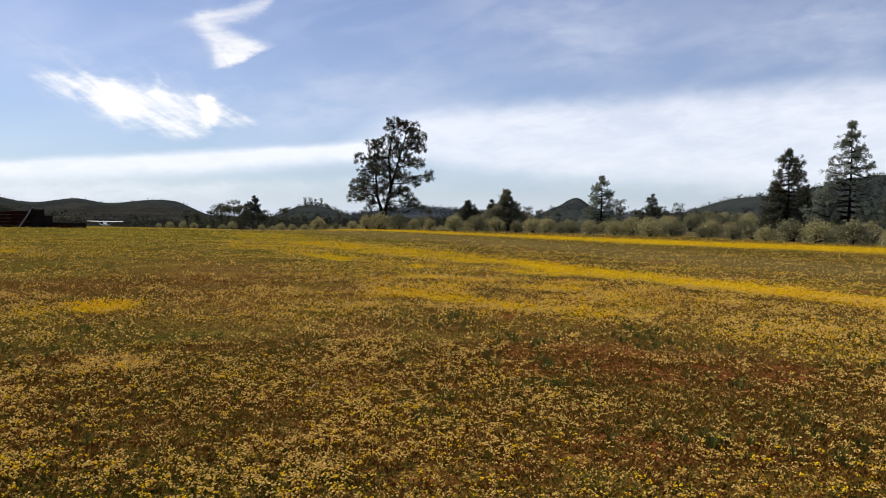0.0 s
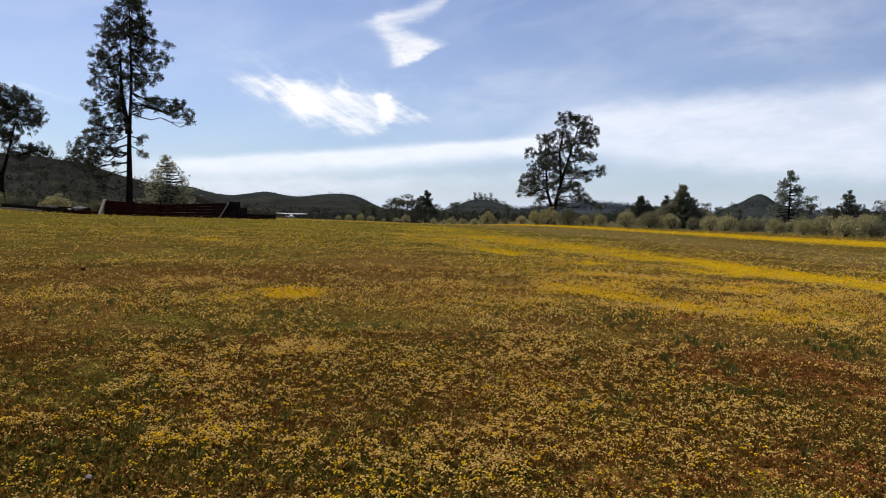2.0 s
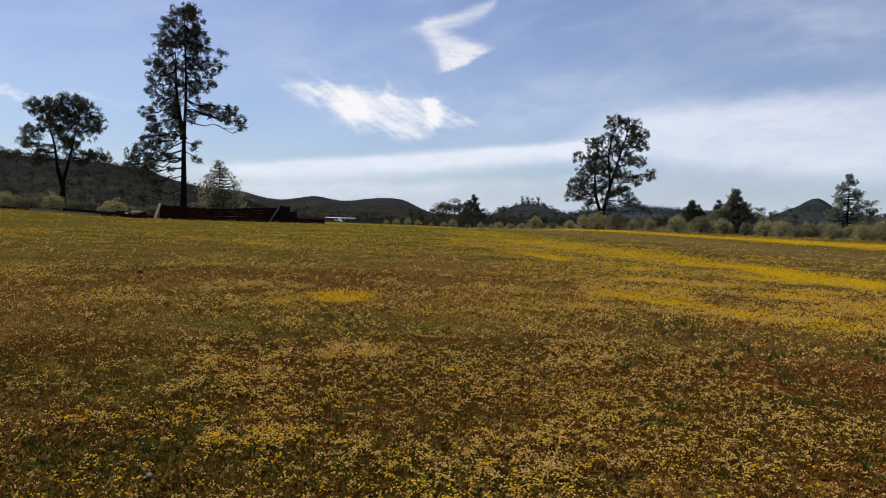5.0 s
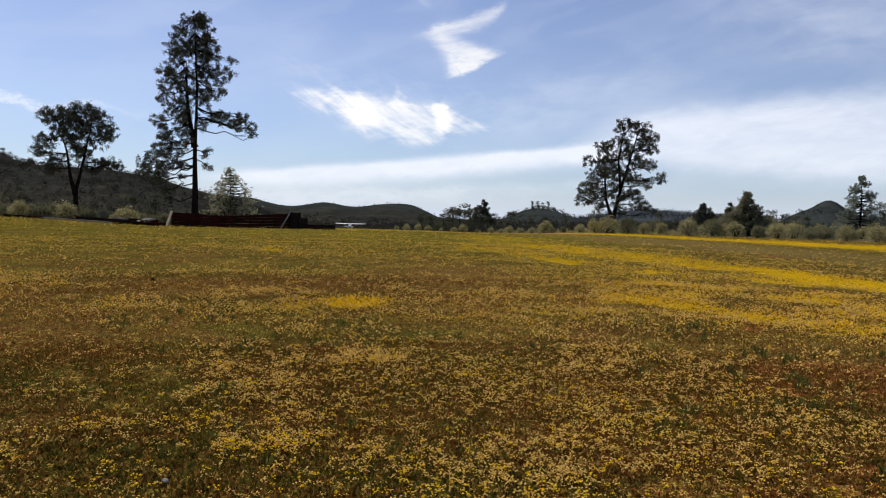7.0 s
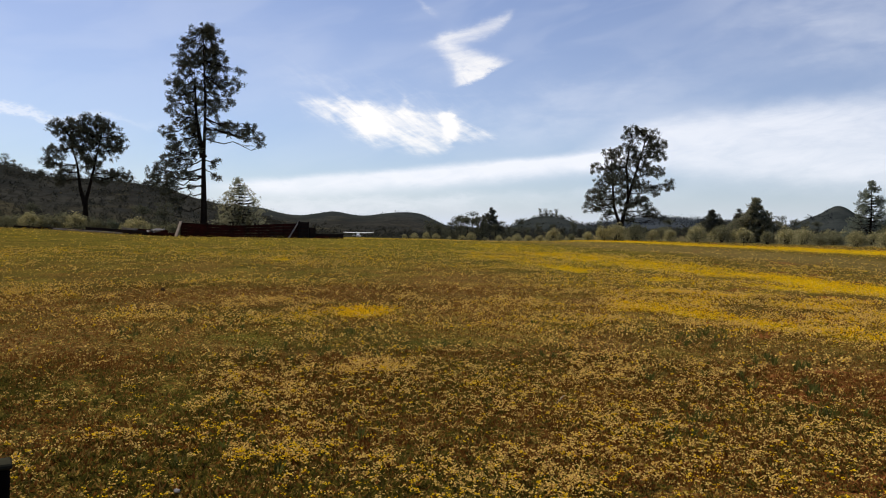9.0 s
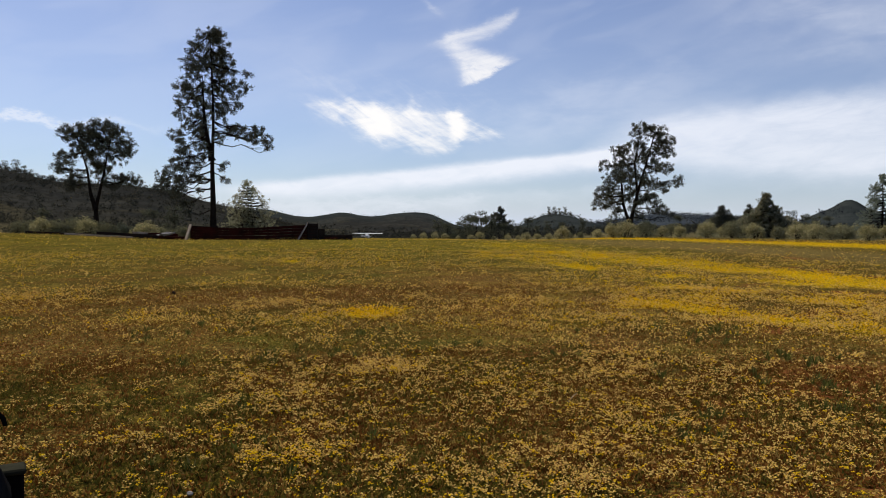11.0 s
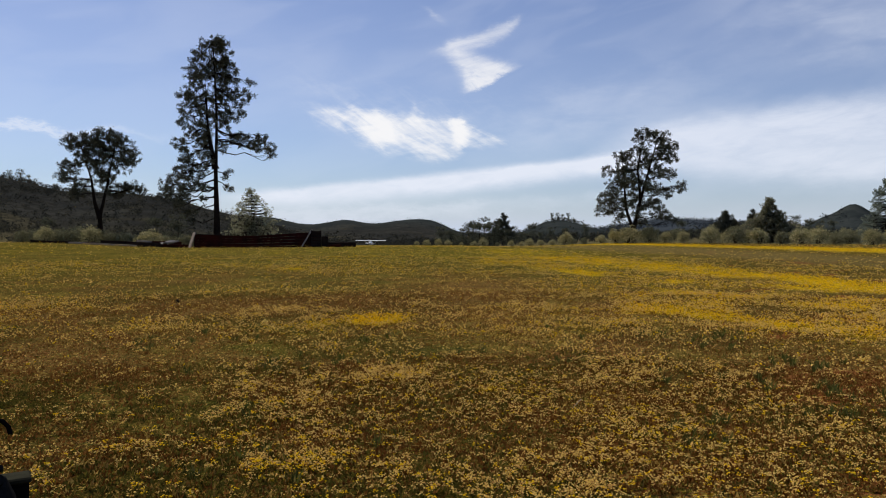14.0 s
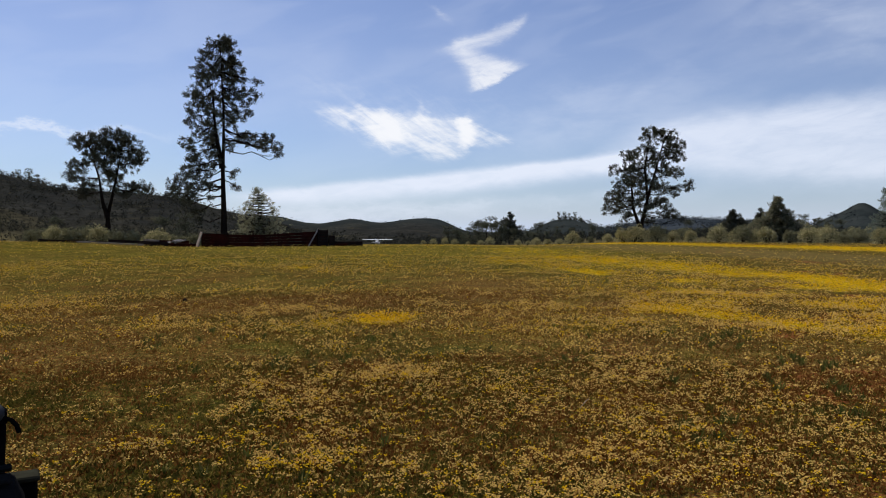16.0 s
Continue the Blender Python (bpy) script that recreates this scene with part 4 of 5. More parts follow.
# ---------------------------------------------------------------- bushes
def bush(name, seed, mat, label, wide=2.2, tall=1.7, leaf=0.17, count=880):
    """A dense rounded bush: lobes about a low dome, their leaves in a shell that thins inwards."""
    rng = np.random.default_rng(seed)
    top = thing(name, (0, 0, 0), label, "bush", "bushes along the meadow")
    lobes = []
    for k in range(16):
        a, q = rng.uniform(0, TAU), math.sqrt(rng.uniform(0.0, 1.0))
        r = wide * rng.uniform(0.12, 0.24)
        lobes.append((np.array([math.cos(a) * q * wide * 0.32, math.sin(a) * q * wide * 0.32, tall * (0.36 + 0.36 * (1 - q * q)) * rng.uniform(0.85, 1.08)]), r))
    spots = []
    for c, r in lobes:
        n = int(count * 1.25 * (r / (wide * 0.21)) ** 2 / len(lobes))
        d = rng.normal(size=(n, 3))
        d[:, 2] = np.abs(d[:, 2]) * 0.9 - 0.35
        d /= np.linalg.norm(d, axis=1)[:, None]
        spots.append(c + d * r * (rng.uniform(0.35, 1.2, (n, 1)) ** 0.5))
    n = count // 4
    a, q = rng.uniform(0, TAU, n), np.sqrt(rng.uniform(0.2, 1, n))
    spots.append(np.c_[np.cos(a) * q * wide * 0.44, np.sin(a) * q * wide * 0.44, rng.uniform(0.03, 0.42, n) * tall])
    spots = np.concatenate(spots)
    spots[:, 2] = np.maximum(spots[:, 2], 0.02)
    wood = [limb(rng, (rng.normal() * 0.08, rng.normal() * 0.08, -0.15), c, 0.035, 0.012, 5, 0.0, 5)[0] for c, _ in lobes]
    v, f = joined(wood)
    mesh_part("woody_base", fill_mesh("woody_base", v, f), M_BARK, top)
    v, f = sprays(rng, spots, leaf * 1.15, 2, 0.6, 0.0, 0.3)
    mesh_part("foliage", fill_mesh("foliage", v, f), mat, top)
    return top


pale = [bush("bush", 70 + k, M_BUSH, "rounded pale olive bush at the meadow edge", 2.9 + 0.3 * k, 2.2 + 0.15 * k) for k in range(3)]
dusky = [bush("bush", 80 + k, M_BUSH_DARK, "rounded dark green bush at the meadow edge", 3.0 + 0.3 * k, 2.2) for k in range(2)]
RB = np.random.default_rng(14)
first_use = set()


def plant_bush(az, far, size, dark=0.35):
    kinds = dusky if RB.uniform() < dark else pale
    src = kinds[int(RB.integers(0, len(kinds)))]
    p = polar(az, far)
    m = pose(p.x, p.y, height(p.x, p.y) - 0.05, 0, 0, RB.uniform(0, 360))
    if src.name not in first_use:
        first_use.add(src.name)
        src.matrix_world = m @ Matrix.Scale(size, 4)
        return
    ob = copy_thing(src, m)
    ob.scale = (size * RB.uniform(0.9, 1.15), size * RB.uniform(0.9, 1.15), size * RB.uniform(0.85, 1.15))


az = 21.5
while az > -32:
    far = edge_far(az)
    plant_bush(az, far + RB.uniform(0, 5), RB.uniform(0.55, 0.95) * (0.55 if az > 8.5 else 1.0), 0.33 if az > -6 else 0.6)
    az -= math.degrees(RB.uniform(1.8, 3.4) * (0.7 if az > 8.5 else 1.0) / far)
for row in range(1, 8):
    az = 6.0 if row < 3 else -6.0
    while az > -33:
        far = edge_far(az) * (1 + 0.13 * row)
        if RB.uniform() < (0.4 if az > -8 else 0.92):
            plant_bush(az, far + RB.uniform(-3, 3), RB.uniform(0.55, 0.95), 0.6)
        az -= math.degrees(RB.uniform(2.4, 4.6) / far)
for a_, f_, s_ in [(47.9, 79, 0.6), (47.3, 76, 0.66), (46.6, 77, 0.74), (45.9, 76, 0.68), (45.2, 78, 0.74), (44.5, 76, 0.62), (43.8, 77, 0.66), (43.1, 76, 0.6), (42.3, 79, 0.55), (41.6, 78, 0.5), (40.75, 75, 0.72), (39.8, 79, 0.55), (39.1, 77, 0.5),
                   (38.3, 79, 0.6), (37.4, 80, 0.55), (48.6, 80, 0.6)]:
    plant_bush(a_, f_, s_, 0.0 if a_ == 40.75 else 0.75)
for a_, f_ in [(6.6, 92), (5.7, 91.5), (4.2, 93), (10.35, 96)]:
    plant_bush(a_, f_, 0.8, 0.0)



# ---------------------------------------------------------------- scrub over the valley and hills
def build_scrub(name, label, count, seed, az0, az1, r0, r1, low, high_, leaf_share=10, mat=M_SCRUB, keep=None, leaf=0.15):
    rng = np.random.default_rng(seed)
    a, r = rng.uniform(az0, az1, count * 3), np.sqrt(rng.uniform(r0 ** 2, r1 ** 2, count * 3))
    x, y = -np.sin(np.radians(a)) * r, np.cos(np.radians(a)) * r
    want = smooth(0.35, 0.65, vnoise(x / 35, y / 35, seed, 3))
    ok = rng.uniform(size=len(x)) < want
    if keep is not None:
        ok &= keep(a, r)
    x, y = x[ok][:count], y[ok][:count]
    z = land(x, y)
    tall = rng.uniform(low, high_, len(x)) * rng.choice([0.6, 1.0, 1.0, 1.5], len(x))
    centres = np.repeat(np.c_[x, y, z], 5, 0)
    t5 = np.repeat(tall, 5)
    centres[:, :2] += rng.normal(size=(len(centres), 2)) * (t5 * 0.26)[:, None]
    centres[:, 2] += rng.uniform(0.1, 0.75, len(centres)) * t5
    n = len(centres) * leaf_share
    at = np.repeat(centres, leaf_share, 0)
    s = np.repeat(t5, leaf_share)[:, None]
    d1, d2 = np.clip(rng.normal(size=(2, n, 3)), -1.4, 1.4)
    at = at + rng.normal(size=(n, 3)) * s * 0.12
    v = np.stack([at, at + d1 * s * leaf, at + d2 * s * leaf], 1).reshape(-1, 3)
    me = fill_mesh(name, v, np.arange(3 * n).reshape(-1, 3))
    me.materials.append(mat)
    return tagged(new(name, me), label, "scrub", kind="stuff")


build_scrub("hill_scrub", "dark chaparral and small oaks over the hills", 6500, 3, -36, 58, 330, 900, 1.0, 3.2, 5, keep=lambda a, r: (a > 33) | (a < -17) | (r < 650))
build_scrub("slope_scrub", "round dark bushes dotted over the near hillside", 2600, 15, 31, 56, 300, 640, 1.3, 3.0, 7, leaf=0.11)
build_scrub("valley_scrub", "low mixed brush on the valley floor", 2600, 4, -36, 58, 150, 340, 0.8, 2.2, 9, leaf=0.12, keep=lambda a, r: (np.abs(a - 25) > 4) | (r > 300))
build_scrub("knoll_pines", "dark pines up the flank of a far knoll", 110, 9, -8.6, -4.6, 820, 960, 2.0, 4.0, 3, M_FAR_HAZED)
build_scrub("slope_oaks", "dark oaks over the far slope behind the pines", 700, 12, -34, -15, 430, 640, 1.2, 2.6, 3, M_FAR_HAZED)
build_scrub("low_brush", "knee high olive brush behind the meadow bushes", 1100, 13, -33, -5, 70, 230, 0.7, 1.5, 26, M_BUSH_DARK, keep=lambda a, r: r > edge_far(a) * 1.12, leaf=0.075)
build_scrub("far_hill_trees", "tiny pines along the far ridges", 5000, 6, -30, 40, 700, 1100, 0.7, 1.9, 2, M_FAR_HAZED)
build_scrub("far_ridge_woods", "pine woods on the furthest ridges, blued for haze", 4500, 7, -24, 10, 1350, 1800, 3.0, 7.0, 2, M_RIDGE_HAZED)


# ---------------------------------------------------------------- the low board wall and the timber beside it
def local(az, far):
    p = polar(az, far)
    return Vector((p.x, p.y, height(p.x, p.y)))


def bar(name, p, q, wide, thick, mat, parent, label="", bevel=0.012):
    """A squared timber from p to q in the parent's space."""
    p, q = Vector(p), Vector(q)
    bm = bmesh.new()
    m = Matrix.Translation((p + q) / 2) @ (q - p).to_track_quat("X", "Z").to_matrix().to_4x4()
    box(bm, ((q - p).length, thick, wide), m, bevel)
    return part(name, bm, mat, parent, label)


WALL_FAR = 66.0
wl, wr = local(37.7, WALL_FAR), local(28.75, WALL_FAR)
wall_dir = (wr - wl)
wall_len = wall_dir.length
wall_turn = math.degrees(math.atan2(wall_dir.y, wall_dir.x))
wall = thing("board_wall", (wl.x, wl.y, min(wl.z, wr.z) - 0.05), "long low wall of dark red weathered boards in the grass", "wall", turn=wall_turn)
RQ = random.Random(4)
BAYS, ROWS = 5, 5
for bay in range(BAYS):
    x0, x1 = wall_len * bay / BAYS, wall_len * (bay + 1) / BAYS
    for row in range(ROWS):
        def crest(x):
            q = x / wall_len
            return 1.22 - 0.16 * math.sin(math.pi * min(1, q * 1.35)) + 0.28 * max(0, q - 0.45)
        z0, z1 = crest(x0) * (row + 0.5) / ROWS, crest(x1) * (row + 0.5) / ROWS
        tall = crest(x0) / ROWS - 0.012
        bar("board", (x0 + 0.01, RQ.uniform(-0.01, 0.01), z0), (x1 - 0.01, RQ.uniform(-0.01, 0.01), z1 + RQ.uniform(-0.01, 0.01)), tall, 0.05, M_RUST, wall)
for k in range(BAYS + 1):
    x = wall_len * k / BAYS
    bar("post", (x, 0.1, -0.2), (x, 0.1, 1.12 + RQ.uniform(-0.05, 0.15)), 0.14, 0.14, M_DARK, wall)
for x, h in [(5.9, 1.3), (6.6, 1.22)]:
    bar("stub", (x, 0.03, 0.9), (x + 0.02, 0.03, h), 0.16, 0.1, M_DARK, wall)
bar("cap_rail", (0.2, 0.0, 1.2), (wall_len * 0.3, 0.0, 1.11), 0.05, 0.16, M_DARK, wall)
lp = local(37.85, WALL_FAR - 0.5)
lean = thing("leaning_plank", lp, "bleached plank propped upright against the wall end", "plank", "leaning planks", wall_turn)
bar("plank", (-0.28, 0, -0.1), (0.12, 0.25, 1.28), 0.07, 0.42, M_GREYWOOD, lean)
lp2 = local(30.05, WALL_FAR - 0.5)
lean2 = thing("leaning_plank", lp2, "bleached plank leaning steeply against the board wall", "plank", "leaning planks", wall_turn)
bar("plank", (-0.15, 0, -0.1), (0.82, 0.35, 1.52), 0.06, 0.24, M_GREYWOOD, lean2)
cp = local(29.0, WALL_FAR - 0.2)
crate = thing("timber_crate", cp, "dark timber crate at the end of the wall", "crate", turn=wall_turn)
for k in range(5):
    bar("slat", (-0.5, -0.3, 0.14 + 0.28 * k), (0.35, -0.3, 0.14 + 0.28 * k), 0.25, 0.04, M_DARK, crate)
    bar("slat", (0.35, -0.3, 0.14 + 0.28 * k), (0.35, 0.4, 0.14 + 0.28 * k), 0.25, 0.04, M_DARK, crate)
    bar("slat", (-0.5, -0.3, 0.14 + 0.28 * k), (-0.5, 0.4, 0.14 + 0.28 * k), 0.25, 0.04, M_DARK, crate)
for sx, hh in ((-0.46, 1.5), (0.31, 1.46)):
    bar("corner_post", (sx, -0.26, -0.1), (sx, -0.26, hh), 0.08, 0.08, M_DARK, crate)
bar("end_block", (0.42, 0.0, 0.45), (0.95, 0.0, 0.45), 0.95, 0.5, M_DARK, crate)


def lying(az0, az1, far, rise, wide, mat, label, kind="timber_beam", r=0.0):
    a, b = local(az0, far), local(az1, far + r)
    ob = thing(kind, (a + b) / 2, label, "timber", "timber on the grass")
    half = (b - a) / 2
    up = Vector((0, 0, rise))
    bar("beam", -half + up, half + up, wide, wide * 0.9, mat, ob, bevel=0.02)


lying(28.4, 26.1, 66.0, 0.20, 0.42, M_DARK, "dark heavy timber lying past the wall end")
lying(28.2, 27.2, 65.5, 0.1, 0.22, M_RUST, "short dark red beam beside the wall end")
lying(48.2, 44.0, 66.5, 0.10, 0.24, M_DARK, "long dark beam lying in the grass")
lying(45.9, 41.6, 65.8, 0.09, 0.13, M_GREYWOOD, "long bleached beam lying in the grass")
lying(43.9, 39.6, 67.2, 0.30, 0.22, M_DARK, "dark beam stacked across another")
lying(42.0, 38.2, 66.4, 0.14, 0.30, M_DARK, "dark heavy beam lying beside the wall")
lying(41.6, 40.6, 66.0, 0.48, 0.16, M_GREYWOOD, "short grey beam tilted on the timber pile", r=1.5)
lying(39.9, 38.1, 65.9, 0.18, 0.2, M_RUST, "dark red beam against the wall end")
lying(40.8, 38.6, 67.5, 0.42, 0.26, M_RUST, "red brown beam on the timber pile")


def crumpled(az, far, wide, tall, seed):
    rng = np.random.default_rng(seed)
    base = local(az, far)
    ob = thing("metal_sheet", base, "crumpled pale sheet metal on the timber pile", "sheet metal", "scrap sheets", rng.uniform(-20, 20))
    bm = bmesh.new()
    bmesh.ops.create_grid(bm, x_segments=7, y_segments=5, size=0.5)
    for v in bm.verts:
        v.co = Vector((v.co.x * wide, v.co.y * 0.9, 0.42 + tall * (0.5 + v.co.y) + rng.normal() * 0.03 + 0.08 * math.sin(v.co.x * 6)))
    bmesh.ops.solidify(bm, geom=bm.faces[:], thickness=0.02)
    part("sheet", bm, M_SHEET, ob)


crumpled(39.55, 65.6, 0.75, 0.16, 1)
crumpled(39.2, 65.3, 0.4, 0.12, 2)

# a dark stump of a plant in the meadow
st = Vector((-8.6, 10.62, height(-8.6, 10.62)))
clod = thing("earth_clod", st, "small dark clod of earth in the grass", "clod")
bm = bmesh.new()
bmesh.ops.create_icosphere(bm, subdivisions=2, radius=0.035)
for v in bm.verts:
    v.co = v.co * (1 + 0.35 * noise.noise(v.co * 14)) + Vector((0, 0, 0.025))
part("lump", bm, M_DARK, clod)


# a small white flower rosette, built as a rounded pale lump
ps = Vector((-2.11, 2.68, height(-2.11, 2.68)))
rosette_lump = thing("stone", ps, "small pale lump in place of a white flower rosette", "stone")
bm = bmesh.new()
bmesh.ops.create_icosphere(bm, subdivisions=2, radius=0.011)
for v in bm.verts:
    v.co = Vector((v.co.x * 1.3, v.co.y, v.co.z * 0.8)) * (1 + 0.5 * noise.noise(v.co * 90)) + Vector((0, 0, 0.03))
part("lump", bm, M_SHEET, rosette_lump)


# ---------------------------------------------------------------- the light aircraft beyond the crest
def loft(sections, sides=20):
    """A closed skin through sections (station, half width, bottom, top, squareness)."""
    bm = bmesh.new()
    rings = []
    for x, hw, lo, hi, sq in sections:
        ring = []
        for k in range(sides):
            a = TAU * k / sides
            c, s = math.cos(a), math.sin(a)
            ring.append(bm.verts.new((x, hw * math.copysign(abs(c) ** sq, c), (lo + hi) / 2 + (hi - lo) / 2 * math.copysign(abs(s) ** sq, s))))
        rings.append(ring)
    for a, b in zip(rings, rings[1:]):
        for k in range(sides):
            bm.faces.new((a[k], a[(k + 1) % sides], b[(k + 1) % sides], b[k]))
    bm.faces.new(rings[0])
    bm.faces.new(rings[-1])
    bmesh.ops.recalc_face_normals(bm, faces=bm.faces)
    for f in bm.faces:
        f.smooth = len(f.verts) == 4
    return bm


def foil(stations, thick=0.12, vertical=False):
    """A wing, tailplane or fin through stations (across, leading edge, chord, rise)."""
    bm = bmesh.new()
    shape = [(0, 0), (0.05, 0.45), (0.2, 0.9), (0.35, 1.0), (0.65, 0.62), (1, 0.03), (0.65, -0.2), (0.3, -0.35), (0.08, -0.3)]
    rings = []
    for across, lead, chord, rise in stations:
        ring = []
        for u, t in shape:
            x, q = lead - u * chord, t * chord * thick
            ring.append(bm.verts.new((x, q * 0.6, across) if vertical else (x, across, rise + q)))
        rings.append(ring)
    for a, b in zip(rings, rings[1:]):
        for k in range(len(shape)):
            bm.faces.new((a[k], a[(k + 1) % len(shape)], b[(k + 1) % len(shape)], b[k]))
    bm.faces.new(rings[0])
    bm.faces.new(rings[-1])
    bmesh.ops.recalc_face_normals(bm, faces=bm.faces)
    return bm


def aircraft(az, far, heading):
    base = local(az, far)
    top = thing("light_aircraft", base, "white high wing light aircraft with maroon stripes on the grass", "aircraft", turn=heading)
    BODY = [(1.62, 0.17, 0.92, 1.22, 1.0), (1.5, 0.36, 0.78, 1.36, 0.8), (0.9, 0.47, 0.66, 1.46, 0.7), (0.35, 0.53, 0.60, 1.56, 0.65), (-0.1, 0.54, 0.58, 1.98, 0.6),
            (-1.1, 0.53, 0.58, 2.02, 0.6), (-1.9, 0.45, 0.66, 1.72, 0.7), (-3.2, 0.27, 0.86, 1.52, 0.8), (-4.6, 0.12, 1.06, 1.40, 0.9), (-5.3, 0.04, 1.16, 1.36, 1.0)]
    body = part("fuselage", loft(BODY), M_WHITE, top)
    for side in (1, -1):
        part("wing", foil([(side * 0.0, 0.05, 1.63, 2.02), (side * 2.6, 0.05, 1.63, 2.07), (side * 5.0, -0.12, 1.14, 2.13), (side * 5.12, -0.3, 0.8, 2.14)]), M_WHITE, top)
        part("tailplane", foil([(side * 0.0, -4.3, 1.15, 1.30), (side * 1.5, -4.55, 0.8, 1.30), (side * 1.56, -4.7, 0.55, 1.30)], 0.08), M_WHITE, top)
        part("wing_strut", tube_bm([(-0.35, side * 0.5, 0.72), (-0.45, side * 2.25, 2.02)], 0.035), M_WHITE, top)
        part("gear_leg", tube_bm([(-0.7, side * 0.42, 0.66), (-0.72, side * 0.8, 0.42), (-0.75, side * 1.15, 0.2)], 0.035), M_WHITE, top)
        pod = part("wheel_fairing", loft([(x, hw, lo, hi, 0.9) for x, hw, lo, hi in [(-0.38, 0.04, 0.24, 0.32), (-0.5, 0.10, 0.16, 0.40), (-0.75, 0.12, 0.10, 0.44), (-1.1, 0.09, 0.14, 0.38), (-1.4, 0.02, 0.24, 0.30)]], 14), M_WHITE, top)
        pod.location = (0, side * 1.18, 0)
        bm = bmesh.new()
        bmesh.ops.create_cone(bm, cap_ends=True, segments=20, radius1=0.2, radius2=0.2, depth=0.13, matrix=pose(-0.75, 0, 0.2, 90, 0, 0))
        part("tyre", bm, M_TYRE, pod)
        for x0, x1, z0, z1 in ((-0.05, -0.95, 1.5, 1.88), (-1.02, -1.7, 1.5, 1.78)):
            bm = bmesh.new()
            box(bm, (x0 - x1, 0.02, z1 - z0), pose((x0 + x1) / 2, side * (0.525 if x0 > -1 else 0.475), (z0 + z1) / 2, 0, 0, 0 if x0 > -1 else side * 7), 0.006)
            part("side_window", bm, M_GLASS, top, "dark tinted window")
        for z, tall in ((1.16, 0.09), (1.02, 0.05)):
            pts = [(x, side * (hw + 0.004), z + 0.08 * max(0, -x - 1.8) / 3) for x, hw, *_ in BODY[1:-1]]
            bm = bmesh.new()
            low = [bm.verts.new((p[0], p[1], p[2] - tall / 2)) for p in pts]
            up = [bm.verts.new((p[0], p[1], p[2] + tall / 2)) for p in pts]
            for k in range(len(pts) - 1):
                bm.faces.new((low[k], low[k + 1], up[k + 1], up[k]))
            bmesh.ops.solidify(bm, geom=bm.faces[:], thickness=0.008)
            part("stripe", bm, M_MAROON, body, "maroon painted stripe")
    part("fin", foil([(1.3, -3.9, 1.5, 0), (1.7, -4.25, 1.1, 0), (2.58, -4.85, 0.72, 0), (2.62, -4.95, 0.55, 0)], 0.09, True), M_WHITE, top)
    bm = bmesh.new()
    vs = [bm.verts.new(p) for p in ((0.42, -0.46, 1.52), (0.42, 0.46, 1.52), (-0.06, 0.48, 1.93), (-0.06, -0.48, 1.93))]
    bm.faces.new(vs)
    bmesh.ops.solidify(bm, geom=bm.faces[:], thickness=0.02)
    part("windscreen", bm, M_GLASS, top, "dark tinted windscreen")
    part("nose_leg", tube_bm([(1.15, 0, 0.75), (1.2, 0, 0.22)], 0.04), M_METAL, top)
    pod = part("wheel_fairing", loft([(x, hw, lo, hi, 0.9) for x, hw, lo, hi in [(1.55, 0.03, 0.22, 0.3), (1.42, 0.09, 0.14, 0.36), (1.2, 0.11, 0.09, 0.4), (0.9, 0.06, 0.16, 0.34), (0.7, 0.02, 0.22, 0.28)]], 14), M_WHITE, top)
    bm = bmesh.new()
    bmesh.ops.create_cone(bm, cap_ends=True, segments=20, radius1=0.18, radius2=0.18, depth=0.12, matrix=pose(1.2, 0, 0.18, 90, 0, 0))
    part("tyre", bm, M_TYRE, pod)
    part("spinner", loft([(1.62, 0.16, 0.91, 1.23, 1.0), (1.75, 0.12, 0.95, 1.19, 1.0), (1.9, 0.02, 1.05, 1.09, 1.0)], 14), M_WHITE, top)
    for s in (1, -1):
        part("propeller_blade", foil([(1.07 + s * 0.1, 1.74, 0.14, 0), (1.07 + s * 0.55, 1.74, 0.13, 0), (1.07 + s * 0.86, 1.72, 0.08, 0)], 0.2, True), M_DARK, top)
    return top


# heading: the nose points along +x of its own space
aircraft(24.95, 255, 90 + 24.95 - 8)


# ---------------------------------------------------------------- the quad bike beside the camera
def revolve(profile, steps=40):
    """A ring about the y axis from (radius, y) pairs."""
    bm = bmesh.new()
    rings = [[bm.verts.new((r * math.cos(TAU * k / steps), y, r * math.sin(TAU * k / steps))) for r, y in profile] for k in range(steps)]
    n = len(profile)
    for k in range(steps):
        a, b = rings[k], rings[(k + 1) % steps]
        for j in range(n):
            bm.faces.new((a[j], a[(j + 1) % n], b[(j + 1) % n], b[j]))
    bmesh.ops.recalc_face_normals(bm, faces=bm.faces)
    return bm


qz = polar(49.75, 1.95) + Vector((-0.023, -0.016, 0))
quad = thing("quad_bike", (qz.x, qz.y, height(qz.x, qz.y) - 0.012), "dark quad bike with black tyre, olive rack and handlebar", "quad bike", turn=50.0)
tyre = part("wheel", revolve([(0.16, -0.085), (0.27, -0.10), (0.315, -0.08), (0.335, -0.03), (0.335, 0.03), (0.315, 0.08), (0.27, 0.10), (0.16, 0.085)], 44), M_TYRE, quad, "black knobbly tyre")
tyre.matrix_local = pose(-0.075, 0.0, 0.335, 0, 0, 90)
bm = revolve([(0.02, -0.07), (0.165, -0.08), (0.165, 0.08), (0.02, 0.07)], 24)
part("rim", bm, M_METAL, tyre, "dull steel rim")
